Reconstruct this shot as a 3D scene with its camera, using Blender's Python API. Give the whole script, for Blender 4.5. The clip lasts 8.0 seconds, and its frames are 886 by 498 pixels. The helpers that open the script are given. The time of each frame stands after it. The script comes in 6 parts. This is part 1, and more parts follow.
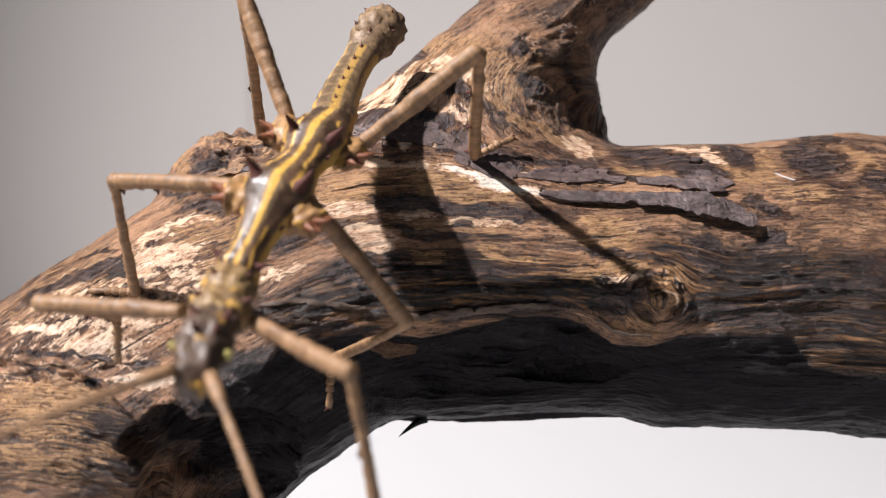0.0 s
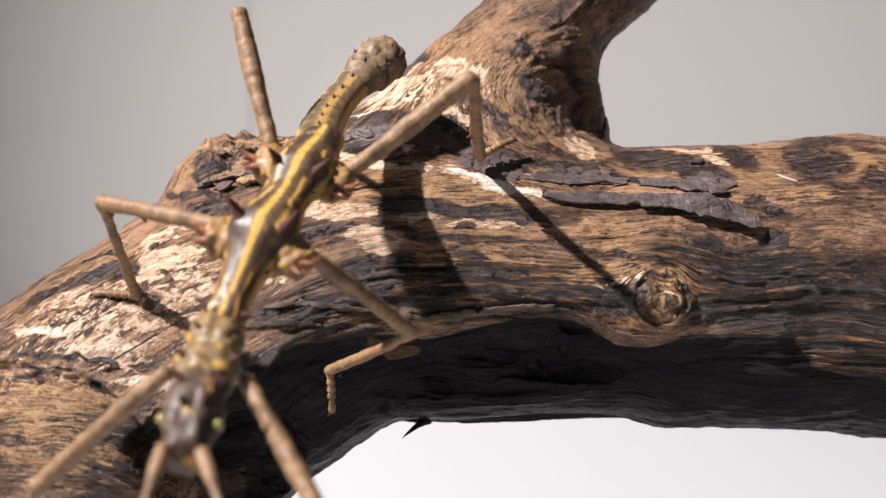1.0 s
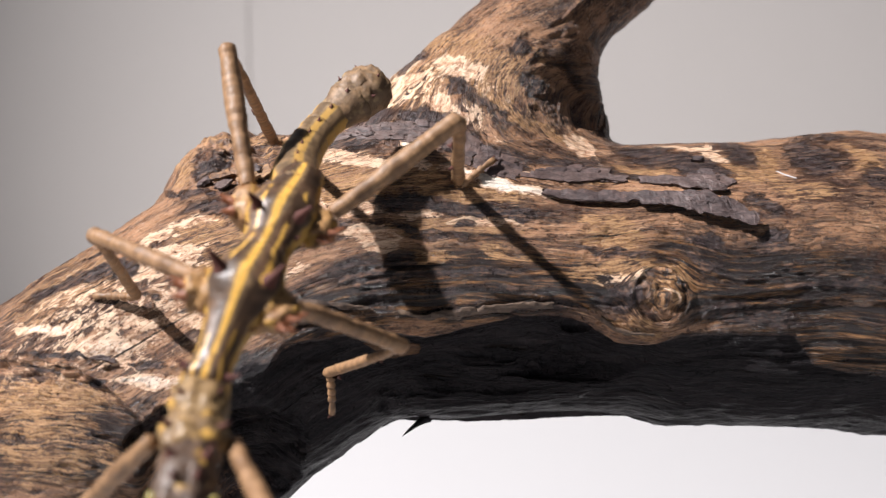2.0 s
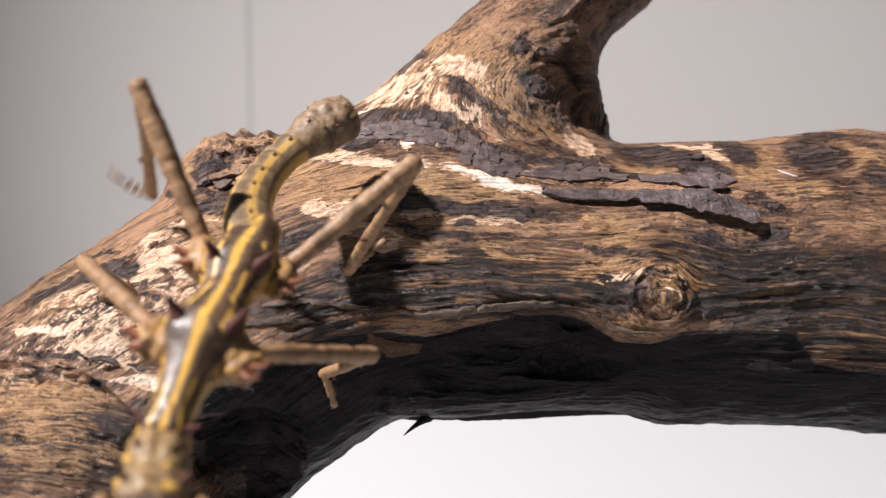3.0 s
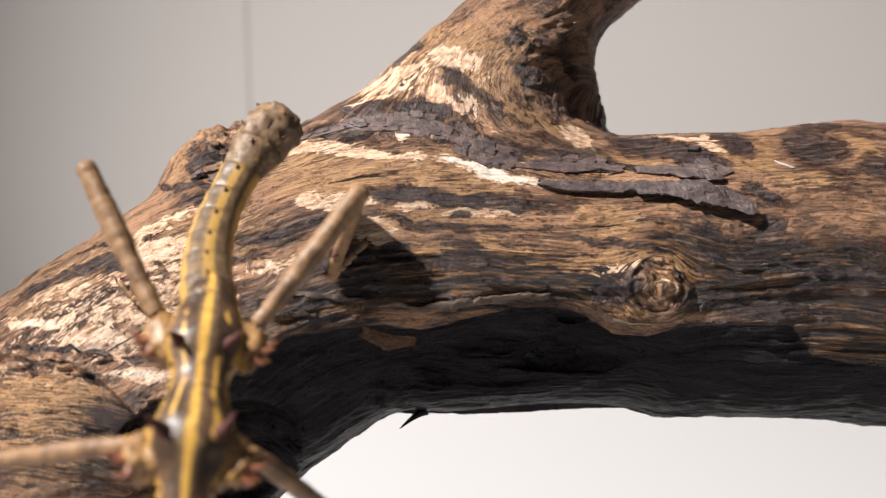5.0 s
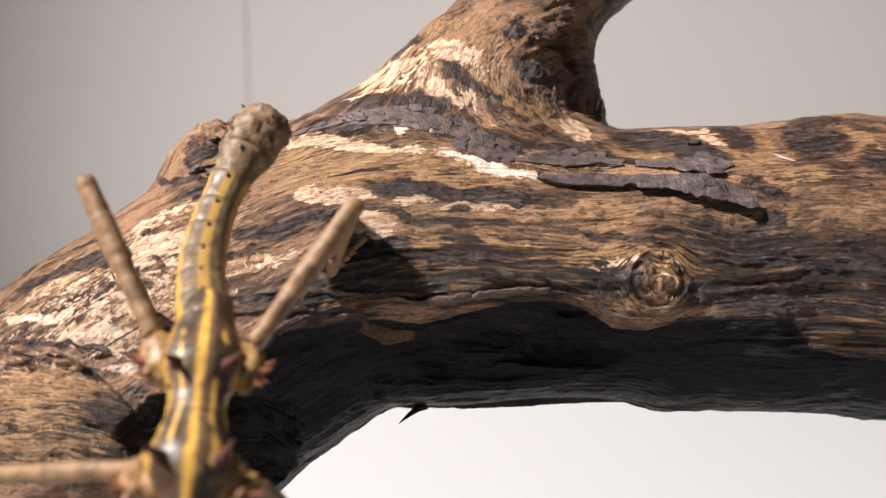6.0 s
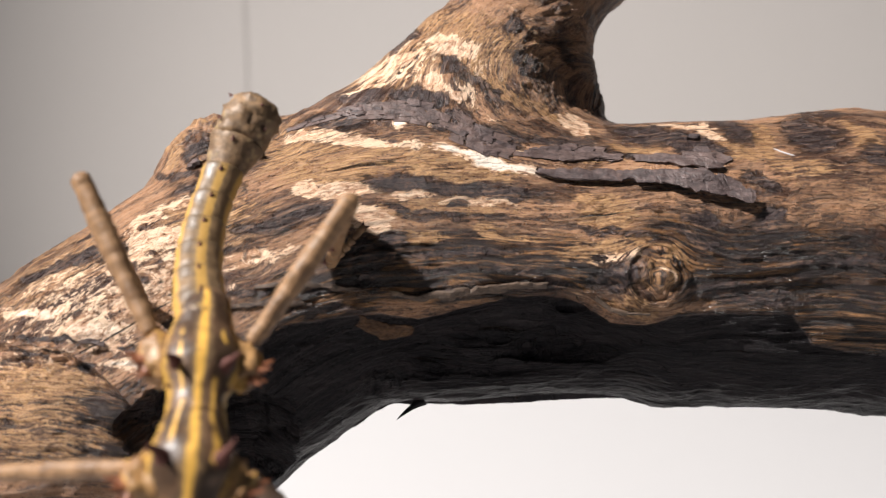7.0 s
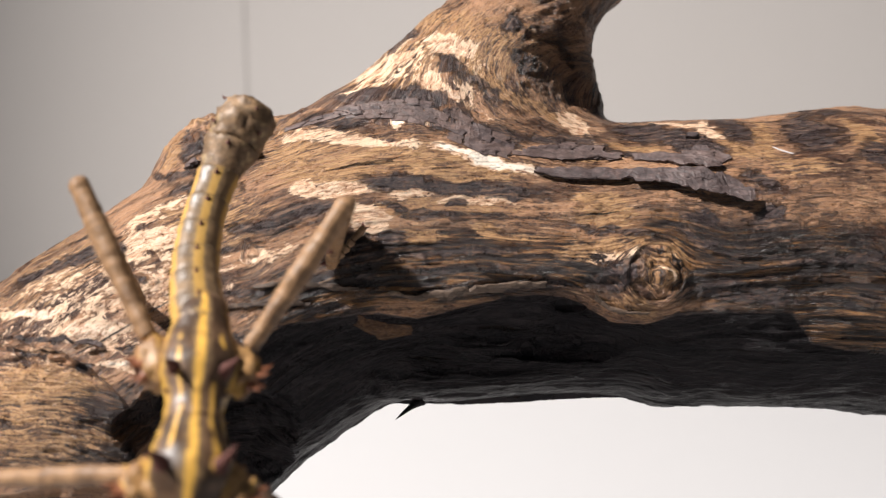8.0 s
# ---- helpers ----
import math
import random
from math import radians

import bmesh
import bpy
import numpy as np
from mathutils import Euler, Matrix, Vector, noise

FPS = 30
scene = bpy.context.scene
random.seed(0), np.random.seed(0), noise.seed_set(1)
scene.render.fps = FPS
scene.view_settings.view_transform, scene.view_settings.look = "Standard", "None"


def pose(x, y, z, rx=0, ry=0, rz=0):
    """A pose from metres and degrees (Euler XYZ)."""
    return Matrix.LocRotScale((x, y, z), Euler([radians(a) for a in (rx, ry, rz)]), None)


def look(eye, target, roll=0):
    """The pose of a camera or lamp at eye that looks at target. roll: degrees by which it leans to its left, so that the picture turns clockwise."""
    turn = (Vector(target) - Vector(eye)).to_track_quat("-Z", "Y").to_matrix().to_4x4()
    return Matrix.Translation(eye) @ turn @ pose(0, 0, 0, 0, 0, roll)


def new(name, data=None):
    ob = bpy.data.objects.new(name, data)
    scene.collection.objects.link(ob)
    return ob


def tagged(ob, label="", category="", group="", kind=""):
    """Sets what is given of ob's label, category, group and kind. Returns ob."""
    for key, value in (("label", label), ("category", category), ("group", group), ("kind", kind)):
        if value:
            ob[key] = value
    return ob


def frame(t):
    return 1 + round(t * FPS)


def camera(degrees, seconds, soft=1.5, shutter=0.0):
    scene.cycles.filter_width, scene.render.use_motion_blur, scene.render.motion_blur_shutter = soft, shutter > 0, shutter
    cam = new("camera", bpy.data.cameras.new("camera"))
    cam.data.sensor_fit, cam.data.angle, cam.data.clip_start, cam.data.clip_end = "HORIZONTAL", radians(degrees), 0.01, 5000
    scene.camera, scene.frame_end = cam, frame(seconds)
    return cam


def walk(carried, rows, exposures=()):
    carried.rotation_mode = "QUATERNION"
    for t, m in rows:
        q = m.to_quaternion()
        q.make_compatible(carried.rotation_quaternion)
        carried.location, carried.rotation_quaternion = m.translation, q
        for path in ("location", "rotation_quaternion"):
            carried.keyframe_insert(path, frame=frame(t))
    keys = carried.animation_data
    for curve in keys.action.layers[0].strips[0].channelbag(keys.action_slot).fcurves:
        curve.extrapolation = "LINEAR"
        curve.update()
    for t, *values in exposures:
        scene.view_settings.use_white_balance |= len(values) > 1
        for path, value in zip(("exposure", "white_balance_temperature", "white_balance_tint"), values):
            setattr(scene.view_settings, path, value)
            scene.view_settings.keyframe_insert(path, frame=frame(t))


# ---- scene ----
cam = camera(50, 8.0, soft=1.2, shutter=0.5)
cam.data.dof.use_dof = True
cam.data.dof.focus_distance = 0.196
cam.data.dof.aperture_fstop = 12.5
walk(cam, [
    (0.00, pose(0.00000, -0.00000, 0.12000, 79.999, -0.788, 0.139)),
    (0.50, pose(-0.00020, -0.00035, 0.12021, 80.004, -0.660, 0.135)),
    (1.00, pose(-0.00056, -0.00043, 0.12062, 79.944, -0.644, 0.143)),
    (1.50, pose(-0.00043, -0.00040, 0.12049, 79.892, -0.605, 0.165)),
    (3.00, pose(-0.00029, -0.00023, 0.12005, 79.937, -0.351, 0.162)),
    (3.50, pose(0.00049, 0.00026, 0.11995, 79.817, -0.333, 0.217)),
    (4.00, pose(0.00043, 0.00026, 0.11996, 79.715, -0.325, 0.198)),
    (4.50, pose(0.00070, 0.00043, 0.11932, 79.757, -0.264, 0.208)),
    (6.00, pose(0.00102, 0.00117, 0.11889, 79.384, -0.129, 0.190)),
    (6.50, pose(0.00132, 0.00168, 0.11828, 79.252, -0.118, 0.215)),
    (7.00, pose(0.00149, 0.00165, 0.11799, 79.322, -0.114, 0.214)),
    (7.30, pose(0.00152, 0.00163, 0.11804, 79.328, -0.117, 0.214)),
    (7.50, pose(0.00195, 0.00143, 0.11896, 79.426, -0.189, 0.206)),
    (7.60, pose(0.00190, 0.00166, 0.11847, 79.411, -0.114, 0.204)),
    (7.75, pose(0.00185, 0.00192, 0.11791, 79.394, -0.028, 0.202)),
    (8.00, pose(0.00182, 0.00208, 0.11756, 79.383, 0.025, 0.201)),
], exposures=[(0.0, 0.0, 6250, 12), (3.0, 0.0, 6250, 12), (3.3, -0.16, 6250, 12), (3.9, -0.16, 6250, 12), (4.2, 0.0, 6500, 10), (8.0, 0.0, 6500, 10)])

# ---- light: one small bright lamp over the log, dim room light all round ----
LAMP_AT = Vector((-1.130, -0.196, 1.50))
LAMP_TO = Vector((0.035, 0.20, 0.08))
lamp_data = bpy.data.lights.new("display_lamp_light", "SPOT")
lamp_data.energy = 436
lamp_data.color = (1.0, 0.955, 0.925)
lamp_data.shadow_soft_size = 0.026
lamp_data.spot_size, lamp_data.spot_blend = radians(46), 0.7
lamp_light = new("display_lamp_light", lamp_data)
lamp_light.matrix_world = look(LAMP_AT, LAMP_TO)

world = bpy.data.worlds.new("room")
world.use_nodes = True
scene.world = world
background = world.node_tree.nodes["Background"]
background.inputs["Color"].default_value = (0.74, 0.84, 1.0, 1)
background.inputs["Strength"].default_value = 0.08


# ---- materials ----
class Nodes:
    """A material's node tree, written line by line."""

    def __init__(self, name):
        self.material = bpy.data.materials.new(name)
        self.material.use_nodes = True
        self.tree = self.material.node_tree
        self.bsdf = self.tree.nodes["Principled BSDF"]

    def make(self, kind, **values):
        node = self.tree.nodes.new(kind)
        for key, value in values.items():
            if key in node.inputs:
                self.put(node.inputs[key], value)
            else:
                setattr(node, key, value)
        return node

    def put(self, socket, value):
        if isinstance(value, bpy.types.NodeSocket):
            self.tree.links.new(value, socket)
        elif isinstance(value, tuple) and len(value) == 3 and socket.type == "RGBA":
            socket.default_value = (*value, 1)
        else:
            socket.default_value = value

    def set(self, **values):
        for key, value in values.items():
            self.put(self.bsdf.inputs[key.replace("_", " ")], value)

    def noise(self, vector, scale, detail=4.0, rough=0.55, distortion=0.0):
        node = self.make("ShaderNodeTexNoise", Scale=scale, Detail=detail, Roughness=rough, Distortion=distortion)
        self.tree.links.new(vector, node.inputs["Vector"])
        return node.outputs["Fac"]

    def stretch(self, vector, scale, place=(0, 0, 0)):
        node = self.make("ShaderNodeMapping")
        self.tree.links.new(vector, node.inputs["Vector"])
        node.inputs["Scale"].default_value = scale
        node.inputs["Location"].default_value = place
        return node.outputs["Vector"]

    def ramp(self, value, low, high, a=0.0, b=1.0):
        node = self.make("ShaderNodeMapRange", interpolation_type="SMOOTHSTEP")
        self.tree.links.new(value, node.inputs["Value"])
        for key, v in (("From Min", low), ("From Max", high), ("To Min", a), ("To Max", b)):
            node.inputs[key].default_value = v
        return node.outputs["Result"]

    def math(self, kind, a, b=0.0, c=0.0):
        node = self.make("ShaderNodeMath", operation=kind)
        for i, v in enumerate((a, b, c)):
            self.put(node.inputs[i], v)
        return node.outputs[0]

    def mix(self, fac, a, b, blend="MIX"):
        node = self.make("ShaderNodeMix", data_type="RGBA", blend_type=blend)
        self.put(node.inputs[0], fac)
        self.put(node.inputs[6], a)
        self.put(node.inputs[7], b)
        return node.outputs[2]

    def bump(self, height, strength, distance, normal=None):
        node = self.make("ShaderNodeBump", Strength=strength, Distance=distance)
        self.tree.links.new(height, node.inputs["Height"])
        if normal:
            self.tree.links.new(normal, node.inputs["Normal"])
        return node.outputs["Normal"]

    def attribute(self, name):
        return self.make("ShaderNodeAttribute", attribute_name=name)

    def place(self):
        return self.make("ShaderNodeTexCoord").outputs["Object"]


def paint_material(name, colour, rough, grain=0.04):
    n = Nodes(name)
    p = n.place()
    a, b = n.noise(p, 9, 5), n.noise(p, 420, 3)
    dark = tuple(c * (1 - grain * 2) for c in colour)
    n.set(Base_Color=n.mix(n.math("ADD", n.math("MULTIPLY", a, 0.7), n.math("MULTIPLY", b, 0.3)), dark, colour), Roughness=rough,
          Normal=n.bump(b, 0.15, 0.0004))
    return n.material


WALL = paint_material("matt beige wall panel", (0.430, 0.402, 0.380), 0.75)
FLOOR = paint_material("smooth white floor sheet", (0.455, 0.450, 0.452), 0.5, 0.01)
SEAM = paint_material("grey seam", (0.40, 0.37, 0.34), 0.8)


def wood_material():
    """Weathered driftwood: grain runs with the attribute "grain", whose third value is the share of bare fibres; "tone"
    holds shares of skin (with painted shade), bare and ochre (with painted sheen).
    """
    n = Nodes("weathered driftwood")
    grain = n.make("ShaderNodeSeparateXYZ")
    n.tree.links.new(n.attribute("grain").outputs["Vector"], grain.inputs[0])
    fibrous = grain.outputs[2]
    flat = n.make("ShaderNodeCombineXYZ")
    n.tree.links.new(grain.outputs[0], flat.inputs[0])
    n.tree.links.new(grain.outputs[1], flat.inputs[1])
    g = flat.outputs[0]
    tone = n.make("ShaderNodeSeparateXYZ")
    n.tree.links.new(n.attribute("tone").outputs["Vector"], tone.inputs[0])
    skin_shade_share, bare_share, ochre_sheen_share = tone.outputs
    p = n.place()
    wide = n.noise(n.stretch(g, (30, 110, 20)), 1.0, 5, 0.62, 0.6)
    broad = n.noise(n.stretch(g, (60, 260, 20)), 1.0, 6, 0.65, 0.7)
    streak = n.noise(n.stretch(g, (60, 1250, 40)), 1.0, 6, 0.66, 0.6)
    fibre = n.noise(n.stretch(g, (170, 2700, 80)), 1.0, 5, 0.65, 0.5)
    blotch = n.noise(n.stretch(g, (210, 420, 120), (4, 2, 0)), 1.0, 8, 0.72, 1.0)
    flakes = n.noise(n.stretch(g, (560, 1300, 300), (1, 5, 0)), 1.0, 6, 0.7, 1.2)
    speck = n.noise(p, 2100, 4, 0.65)
    half = lambda v, k: n.math("MULTIPLY", n.math("SUBTRACT", v, 0.5), k)
    plus = lambda *v: v[0] if len(v) == 1 else n.math("ADD", v[0], plus(*v[1:]))
    # smooth weathered surface: soft brown and tan fields with faint fibres
    soft = n.mix(n.ramp(plus(half(broad, 1.0), half(wide, 1.0), half(flakes, 0.7), half(streak, 0.55)), -0.18, 0.22), (0.055, 0.025, 0.015), (0.390, 0.210, 0.114))
    soft = n.mix(n.ramp(plus(fibre, half(blotch, 0.9)), 0.56, 0.74), soft, (0.560, 0.350, 0.205))
    soft = n.mix(n.math("MULTIPLY", n.ramp(plus(streak, half(flakes, 0.5)), 0.44, 0.33), 0.75), soft, (0.045, 0.024, 0.018))
    # bare fibres: dark furrows and gold ridges
    gold = n.mix(n.ramp(plus(fibre, half(flakes, 0.5)), 0.32, 0.66), (0.058, 0.024, 0.011), (0.330, 0.165, 0.066))
    lines = n.mix(n.ramp(plus(half(streak, 1.9), half(broad, 0.9), half(fibre, 0.6)), -0.08, 0.22), (0.012, 0.006, 0.005), gold)
    wood = n.mix(n.ramp(fibrous, 0.15, 0.75), soft, lines)
    # sound, lighter wood, and the upper side's painted sheen
    fresh = n.mix(n.ramp(plus(fibre, half(flakes, 0.8)), 0.3, 0.72), (0.165, 0.076, 0.034), (0.520, 0.305, 0.145))
    wood = n.mix(n.ramp(plus(ochre_sheen_share, half(blotch, 1.6), half(streak, 1.6), half(fibre, 1.0), half(flakes, 0.8)), 0.38, 0.74), wood, fresh)
    # bare pale wood with brown remnants
    pale = n.mix(n.ramp(plus(blotch, half(flakes, 1.0)), 0.34, 0.62), (0.420, 0.215, 0.115), (0.780, 0.560, 0.385))
    pale = n.mix(n.ramp(plus(bare_share, half(flakes, 0.8)), 0.95, 1.3), pale, (0.900, 0.790, 0.660))
    wood = n.mix(n.ramp(plus(bare_share, half(blotch, 2.6), half(streak, 0.35), half(flakes, 1.5)), 0.46, 0.62), wood, pale)
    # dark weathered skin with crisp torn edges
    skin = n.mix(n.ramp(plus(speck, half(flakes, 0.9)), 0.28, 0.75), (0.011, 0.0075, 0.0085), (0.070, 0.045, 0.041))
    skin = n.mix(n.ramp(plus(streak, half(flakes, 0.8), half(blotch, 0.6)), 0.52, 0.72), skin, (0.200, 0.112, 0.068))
    # shares over 1.06 turn near black: bark with shade painted in
    skin = n.mix(n.ramp(skin_shade_share, 1.06, 1.18), skin, n.mix(n.ramp(plus(speck, half(streak, 1.2)), 0.35, 0.75), (0.007, 0.006, 0.0075), (0.028, 0.022, 0.023)))
    worn = n.ramp(plus(skin_shade_share, half(blotch, 2.0), half(streak, 1.6), half(flakes, 1.5), half(fibre, 0.9)), 0.38, 0.66)
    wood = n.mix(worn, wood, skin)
    # pits and dark checks along the fibre
    wood = n.mix(n.ramp(plus(flakes, half(speck, 0.6)), 0.34, 0.44, 0.7, 0.0), wood, (0.28, 0.22, 0.20), "MULTIPLY")
    checks = n.ramp(plus(n.noise(n.stretch(g, (34, 820, 30), (3, 1, 0)), 1.0, 4, 0.55, 0.8), half(flakes, 0.12)), 0.28, 0.35)
    wood = n.mix(checks, (0.012, 0.007, 0.005), wood)
    deep = n.ramp(fibrous, 0.0, 1.0, 0.45, 1.1)
    height = plus(n.math("MULTIPLY", streak, deep), n.math("MULTIPLY", fibre, 0.30), n.math("MULTIPLY", checks, 0.7), n.math("MULTIPLY", worn, 0.14))
    normal = n.bump(height, 1.0, 0.0010)
    normal = n.bump(plus(flakes, n.math("MULTIPLY", blotch, 0.9), n.math("MULTIPLY", speck, 0.4)), 0.85, 0.0006, normal)
    rough = n.ramp(plus(n.math("MULTIPLY", blotch, 0.6), n.math("MULTIPLY", speck, 0.4)), 0.3, 0.7, 0.20, 0.52)
    n.set(Base_Color=wood, Roughness=rough, Specular_IOR_Level=n.ramp(skin_shade_share, 1.06, 1.2, 0.42, 0.12), Normal=normal)
    return n.material


WOOD = wood_material()


# ---- helpers for meshes ----
def mesh_object(name, vertices, faces, material, smooth=True):
    me = bpy.data.meshes.new(name)
    me.from_pydata(vertices, [], faces)
    if smooth:
        me.polygons.foreach_set("use_smooth", [True] * len(me.polygons))
    me.materials.append(material)
    return new(name, me)


def part(name, bm, material, parent, label=""):
    """Links a bmesh as one mesh object under a thing or a part."""
    me = bpy.data.meshes.new(name)
    bm.to_mesh(me)
    bm.free()
    me.polygons.foreach_set("use_smooth", [True] * len(me.polygons))
    me.materials.append(material)
    ob = new(name, me)
    ob.parent = parent
    return tagged(ob, label)


def box_mesh(lo, hi, bevel=0.0):
    bm = bmesh.new()
    bmesh.ops.create_cube(bm, size=1)
    for v in bm.verts:
        v.co = Vector([lo[i] + (v.co[i] + 0.5) * (hi[i] - lo[i]) for i in range(3)])
    if bevel:
        bmesh.ops.bevel(bm, geom=bm.edges[:], offset=bevel, segments=2, affect="EDGES")
    return bm


def structure(name, lo, hi, material, label, bevel=0.0):
    ob = part(name, box_mesh(lo, hi, bevel), material, None)
    ob.data.polygons.foreach_set("use_smooth", [False] * len(ob.data.polygons))
    return tagged(ob, label, name.split("_")[0], kind="structure")


# ---- the enclosure: white floor sheet, beige wall panels with a seam ----
FLOOR_Z, WALL_Y, SEAM_X = -0.085, 0.740, -0.1505
structure("floor", (-1.2, -0.6, FLOOR_Z - 0.02), (1.2, WALL_Y, FLOOR_Z), FLOOR, "smooth white floor sheet under the driftwood")
structure("wall_north", (-1.2, WALL_Y, FLOOR_Z - 0.02), (SEAM_X - 0.0003, WALL_Y + 0.01, 0.7), WALL, "matt beige wall panel behind the driftwood", 0.0003)
structure("wall_north_panel", (SEAM_X + 0.0003, WALL_Y, FLOOR_Z - 0.02), (1.2, WALL_Y + 0.01, 0.7), WALL, "matt beige wall panel behind the driftwood", 0.0003)
structure("trim_seam", (SEAM_X - 0.003, WALL_Y + 0.0012, FLOOR_Z - 0.02), (SEAM_X + 0.003, WALL_Y + 0.009, 0.7), SEAM, "thin grey joint between two wall panels")


# ---- the driftwood: one solid form, blended from a bent trunk, a limb, knots and hollows ----
TRUNK = np.array([
    (0.2950, 0.2480, -0.0480, 0.0360),
    (0.2480, 0.2380, 0.0000, 0.0360),
    (0.1956, 0.2289, 0.0362, 0.0357),
    (0.1362, 0.2191, 0.0671, 0.0351),
    (0.1036, 0.2173, 0.0739, 0.0341),
    (0.0807, 0.2156, 0.0756, 0.0334),
    (0.0545, 0.2154, 0.0746, 0.0323),
    (0.0284, 0.2154, 0.0746, 0.0322),
    (0.0022, 0.2150, 0.0749, 0.0326),
    (-0.0214, 0.2114, 0.0739, 0.0332),
    (-0.0417, 0.2083, 0.0638, 0.0351),
    (-0.0596, 0.2032, 0.0531, 0.0350),
    (-0.0948, 0.1915, 0.0290, 0.0344),
    (-0.1320, 0.1820, 0.0000, 0.0339),
    (-0.1850, 0.1720, -0.0500, 0.0335),
])
LIMB = np.array([
    (-0.0034, 0.2212, 0.0958, 0.0251),
    (0.0097, 0.2264, 0.1142, 0.0200),
    (0.0190, 0.2308, 0.1275, 0.0151),
    (0.0301, 0.2369, 0.1392, 0.0133),
    (0.0459, 0.2447, 0.1543, 0.0129),
    (0.0780, 0.2602, 0.1849, 0.0124),
])


def rounded(chain, steps):
    """A chain resampled along a smooth curve through its stations."""
    c = np.vstack([2 * chain[0] - chain[1], chain, 2 * chain[-1] - chain[-2]])
    out = []
    for a, b, e, f in zip(c[:-3], c[1:-2], c[2:-1], c[3:]):
        for t in np.arange(steps) / steps:
            out.append(0.5 * (2 * b + (e - a) * t + (2 * a - 5 * b + 4 * e - f) * t * t + (3 * b - a - 3 * e + f) * t ** 3))
    return np.array(out + [chain[-1]], np.float32)


TRUNK, LIMB = rounded(TRUNK, 2), rounded(LIMB, 2)


def lattice(p, seed=0):
    """Smooth value noise, -1 to 1, at the points p."""
    p = np.asarray(p, np.float32)
    i = np.floor(p)
    f = p - i
    f = f * f * (3 - 2 * f)
    keys = (i.astype(np.int32).astype(np.uint32)[:, None, :] + np.array([[0], [1]], np.uint32)) * np.array((73856093, 19349663, 83492791), np.uint32)
    keys[:, :, 0] ^= np.uint32((seed * 2654435 + 97) & 0xFFFFFFFF)
    out = np.zeros(len(p), np.float32)
    for dx in (0, 1):
        wx = f[:, 0] if dx else 1 - f[:, 0]
        for dy in (0, 1):
            wy = wx * (f[:, 1] if dy else 1 - f[:, 1])
            kxy = keys[:, dx, 0] ^ keys[:, dy, 1]
            for dz in (0, 1):
                h = kxy ^ keys[:, dz, 2]
                h = (h ^ (h >> np.uint32(13))) * np.uint32(1274126177)
                h = (h ^ (h >> np.uint32(16))) & np.uint32(0xFFFF)
                out += (h.astype(np.float32) / np.float32(32767.5) - 1) * (wy * (f[:, 2] if dz else 1 - f[:, 2]))
    return out


def fractal(p, octaves=4, seed=0, gain=0.5):
    total, amp = np.zeros(len(p), np.float32), 1.0
    for k in range(octaves):
        total += amp * lattice(p * 2.03 ** k + k * 7.3, seed + k)
        amp *= gain
    return total


def smooth_min(a, b, k):
    h = np.clip(0.5 + 0.5 * (b - a) / k, 0, 1)
    return b + (a - b) * h - k * h * (1 - h)


def chain_distance(p, chain, k):
    d = None
    for a, b in zip(chain[:-1], chain[1:]):
        ab = b[:3] - a[:3]
        t = np.clip((p - a[:3]) @ ab / (ab @ ab), 0, 1)
        q = p - a[:3] - t[:, None] * ab
        e = np.sqrt(np.einsum("ij,ij->i", q, q)) - (a[3] + t * (b[3] - a[3]))
        d = e if d is None else np.minimum(d, e)
    return d


def blob(p, centre, radii, lean=0.0):
    """Distance to an egg-shaped lump, leaning by some degrees in the upright plane."""
    q = p - np.array(centre)
    c, s = math.cos(radians(lean)), math.sin(radians(lean))
    q = np.stack([q[:, 0] * c + q[:, 2] * s, q[:, 1], -q[:, 0] * s + q[:, 2] * c], 1)
    r = np.array(radii)
    k0 = np.sqrt(((q / r) ** 2).sum(1)) + 1e-9
    k1 = np.sqrt(((q / (r * r)) ** 2).sum(1)) + 1e-9
    return k0 * (k0 - 1) / k1


# lumps: centre, radii, lean, softness
LUMPS = [
    ((0.0430, 0.1880, 0.0775), (0.0055, 0.0060, 0.0058), 20, 0.004),     # knot
    ((0.0355, 0.1930, 0.0755), (0.0120, 0.0100, 0.0085), -10, 0.008),    # its mound
    ((-0.0500, 0.2140, 0.0950), (0.0120, 0.0110, 0.0110), 35, 0.006),    # broken stub
    ((-0.0400, 0.2160, 0.1010), (0.0120, 0.0080, 0.0055), 0, 0.004),
    ((0.0100, 0.1885, 0.0790), (0.0300, 0.0070, 0.0045), 2, 0.006),      # brow over the hollow
    ((0.0298, 0.2292, 0.1190), (0.0055, 0.0080, 0.0100), -12, 0.009),    # fork's outer shoulder
    ((0.0315, 0.2280, 0.1115), (0.0060, 0.0080, 0.0070), 0, 0.006),
]
HOLLOWS = [
    ((0.0150, 0.1795, 0.0620), (0.0280, 0.0110, 0.0098), 2, 0.0030),      # under the brow
    ((-0.0415, 0.1715, 0.0395), (0.0178, 0.0190, 0.0185), 0, 0.0008),     # deep recess beside the lower lobe
    ((-0.0515, 0.1720, 0.0500), (0.0068, 0.0140, 0.0100), 0, 0.0008),
    ((-0.0740, 0.1660, 0.0655), (0.0160, 0.0030, 0.0009), -4, 0.0008),   # long check above the lower lobe
    ((-0.0800, 0.1640, 0.0610), (0.0140, 0.0030, 0.0007), -10, 0.0006),
]


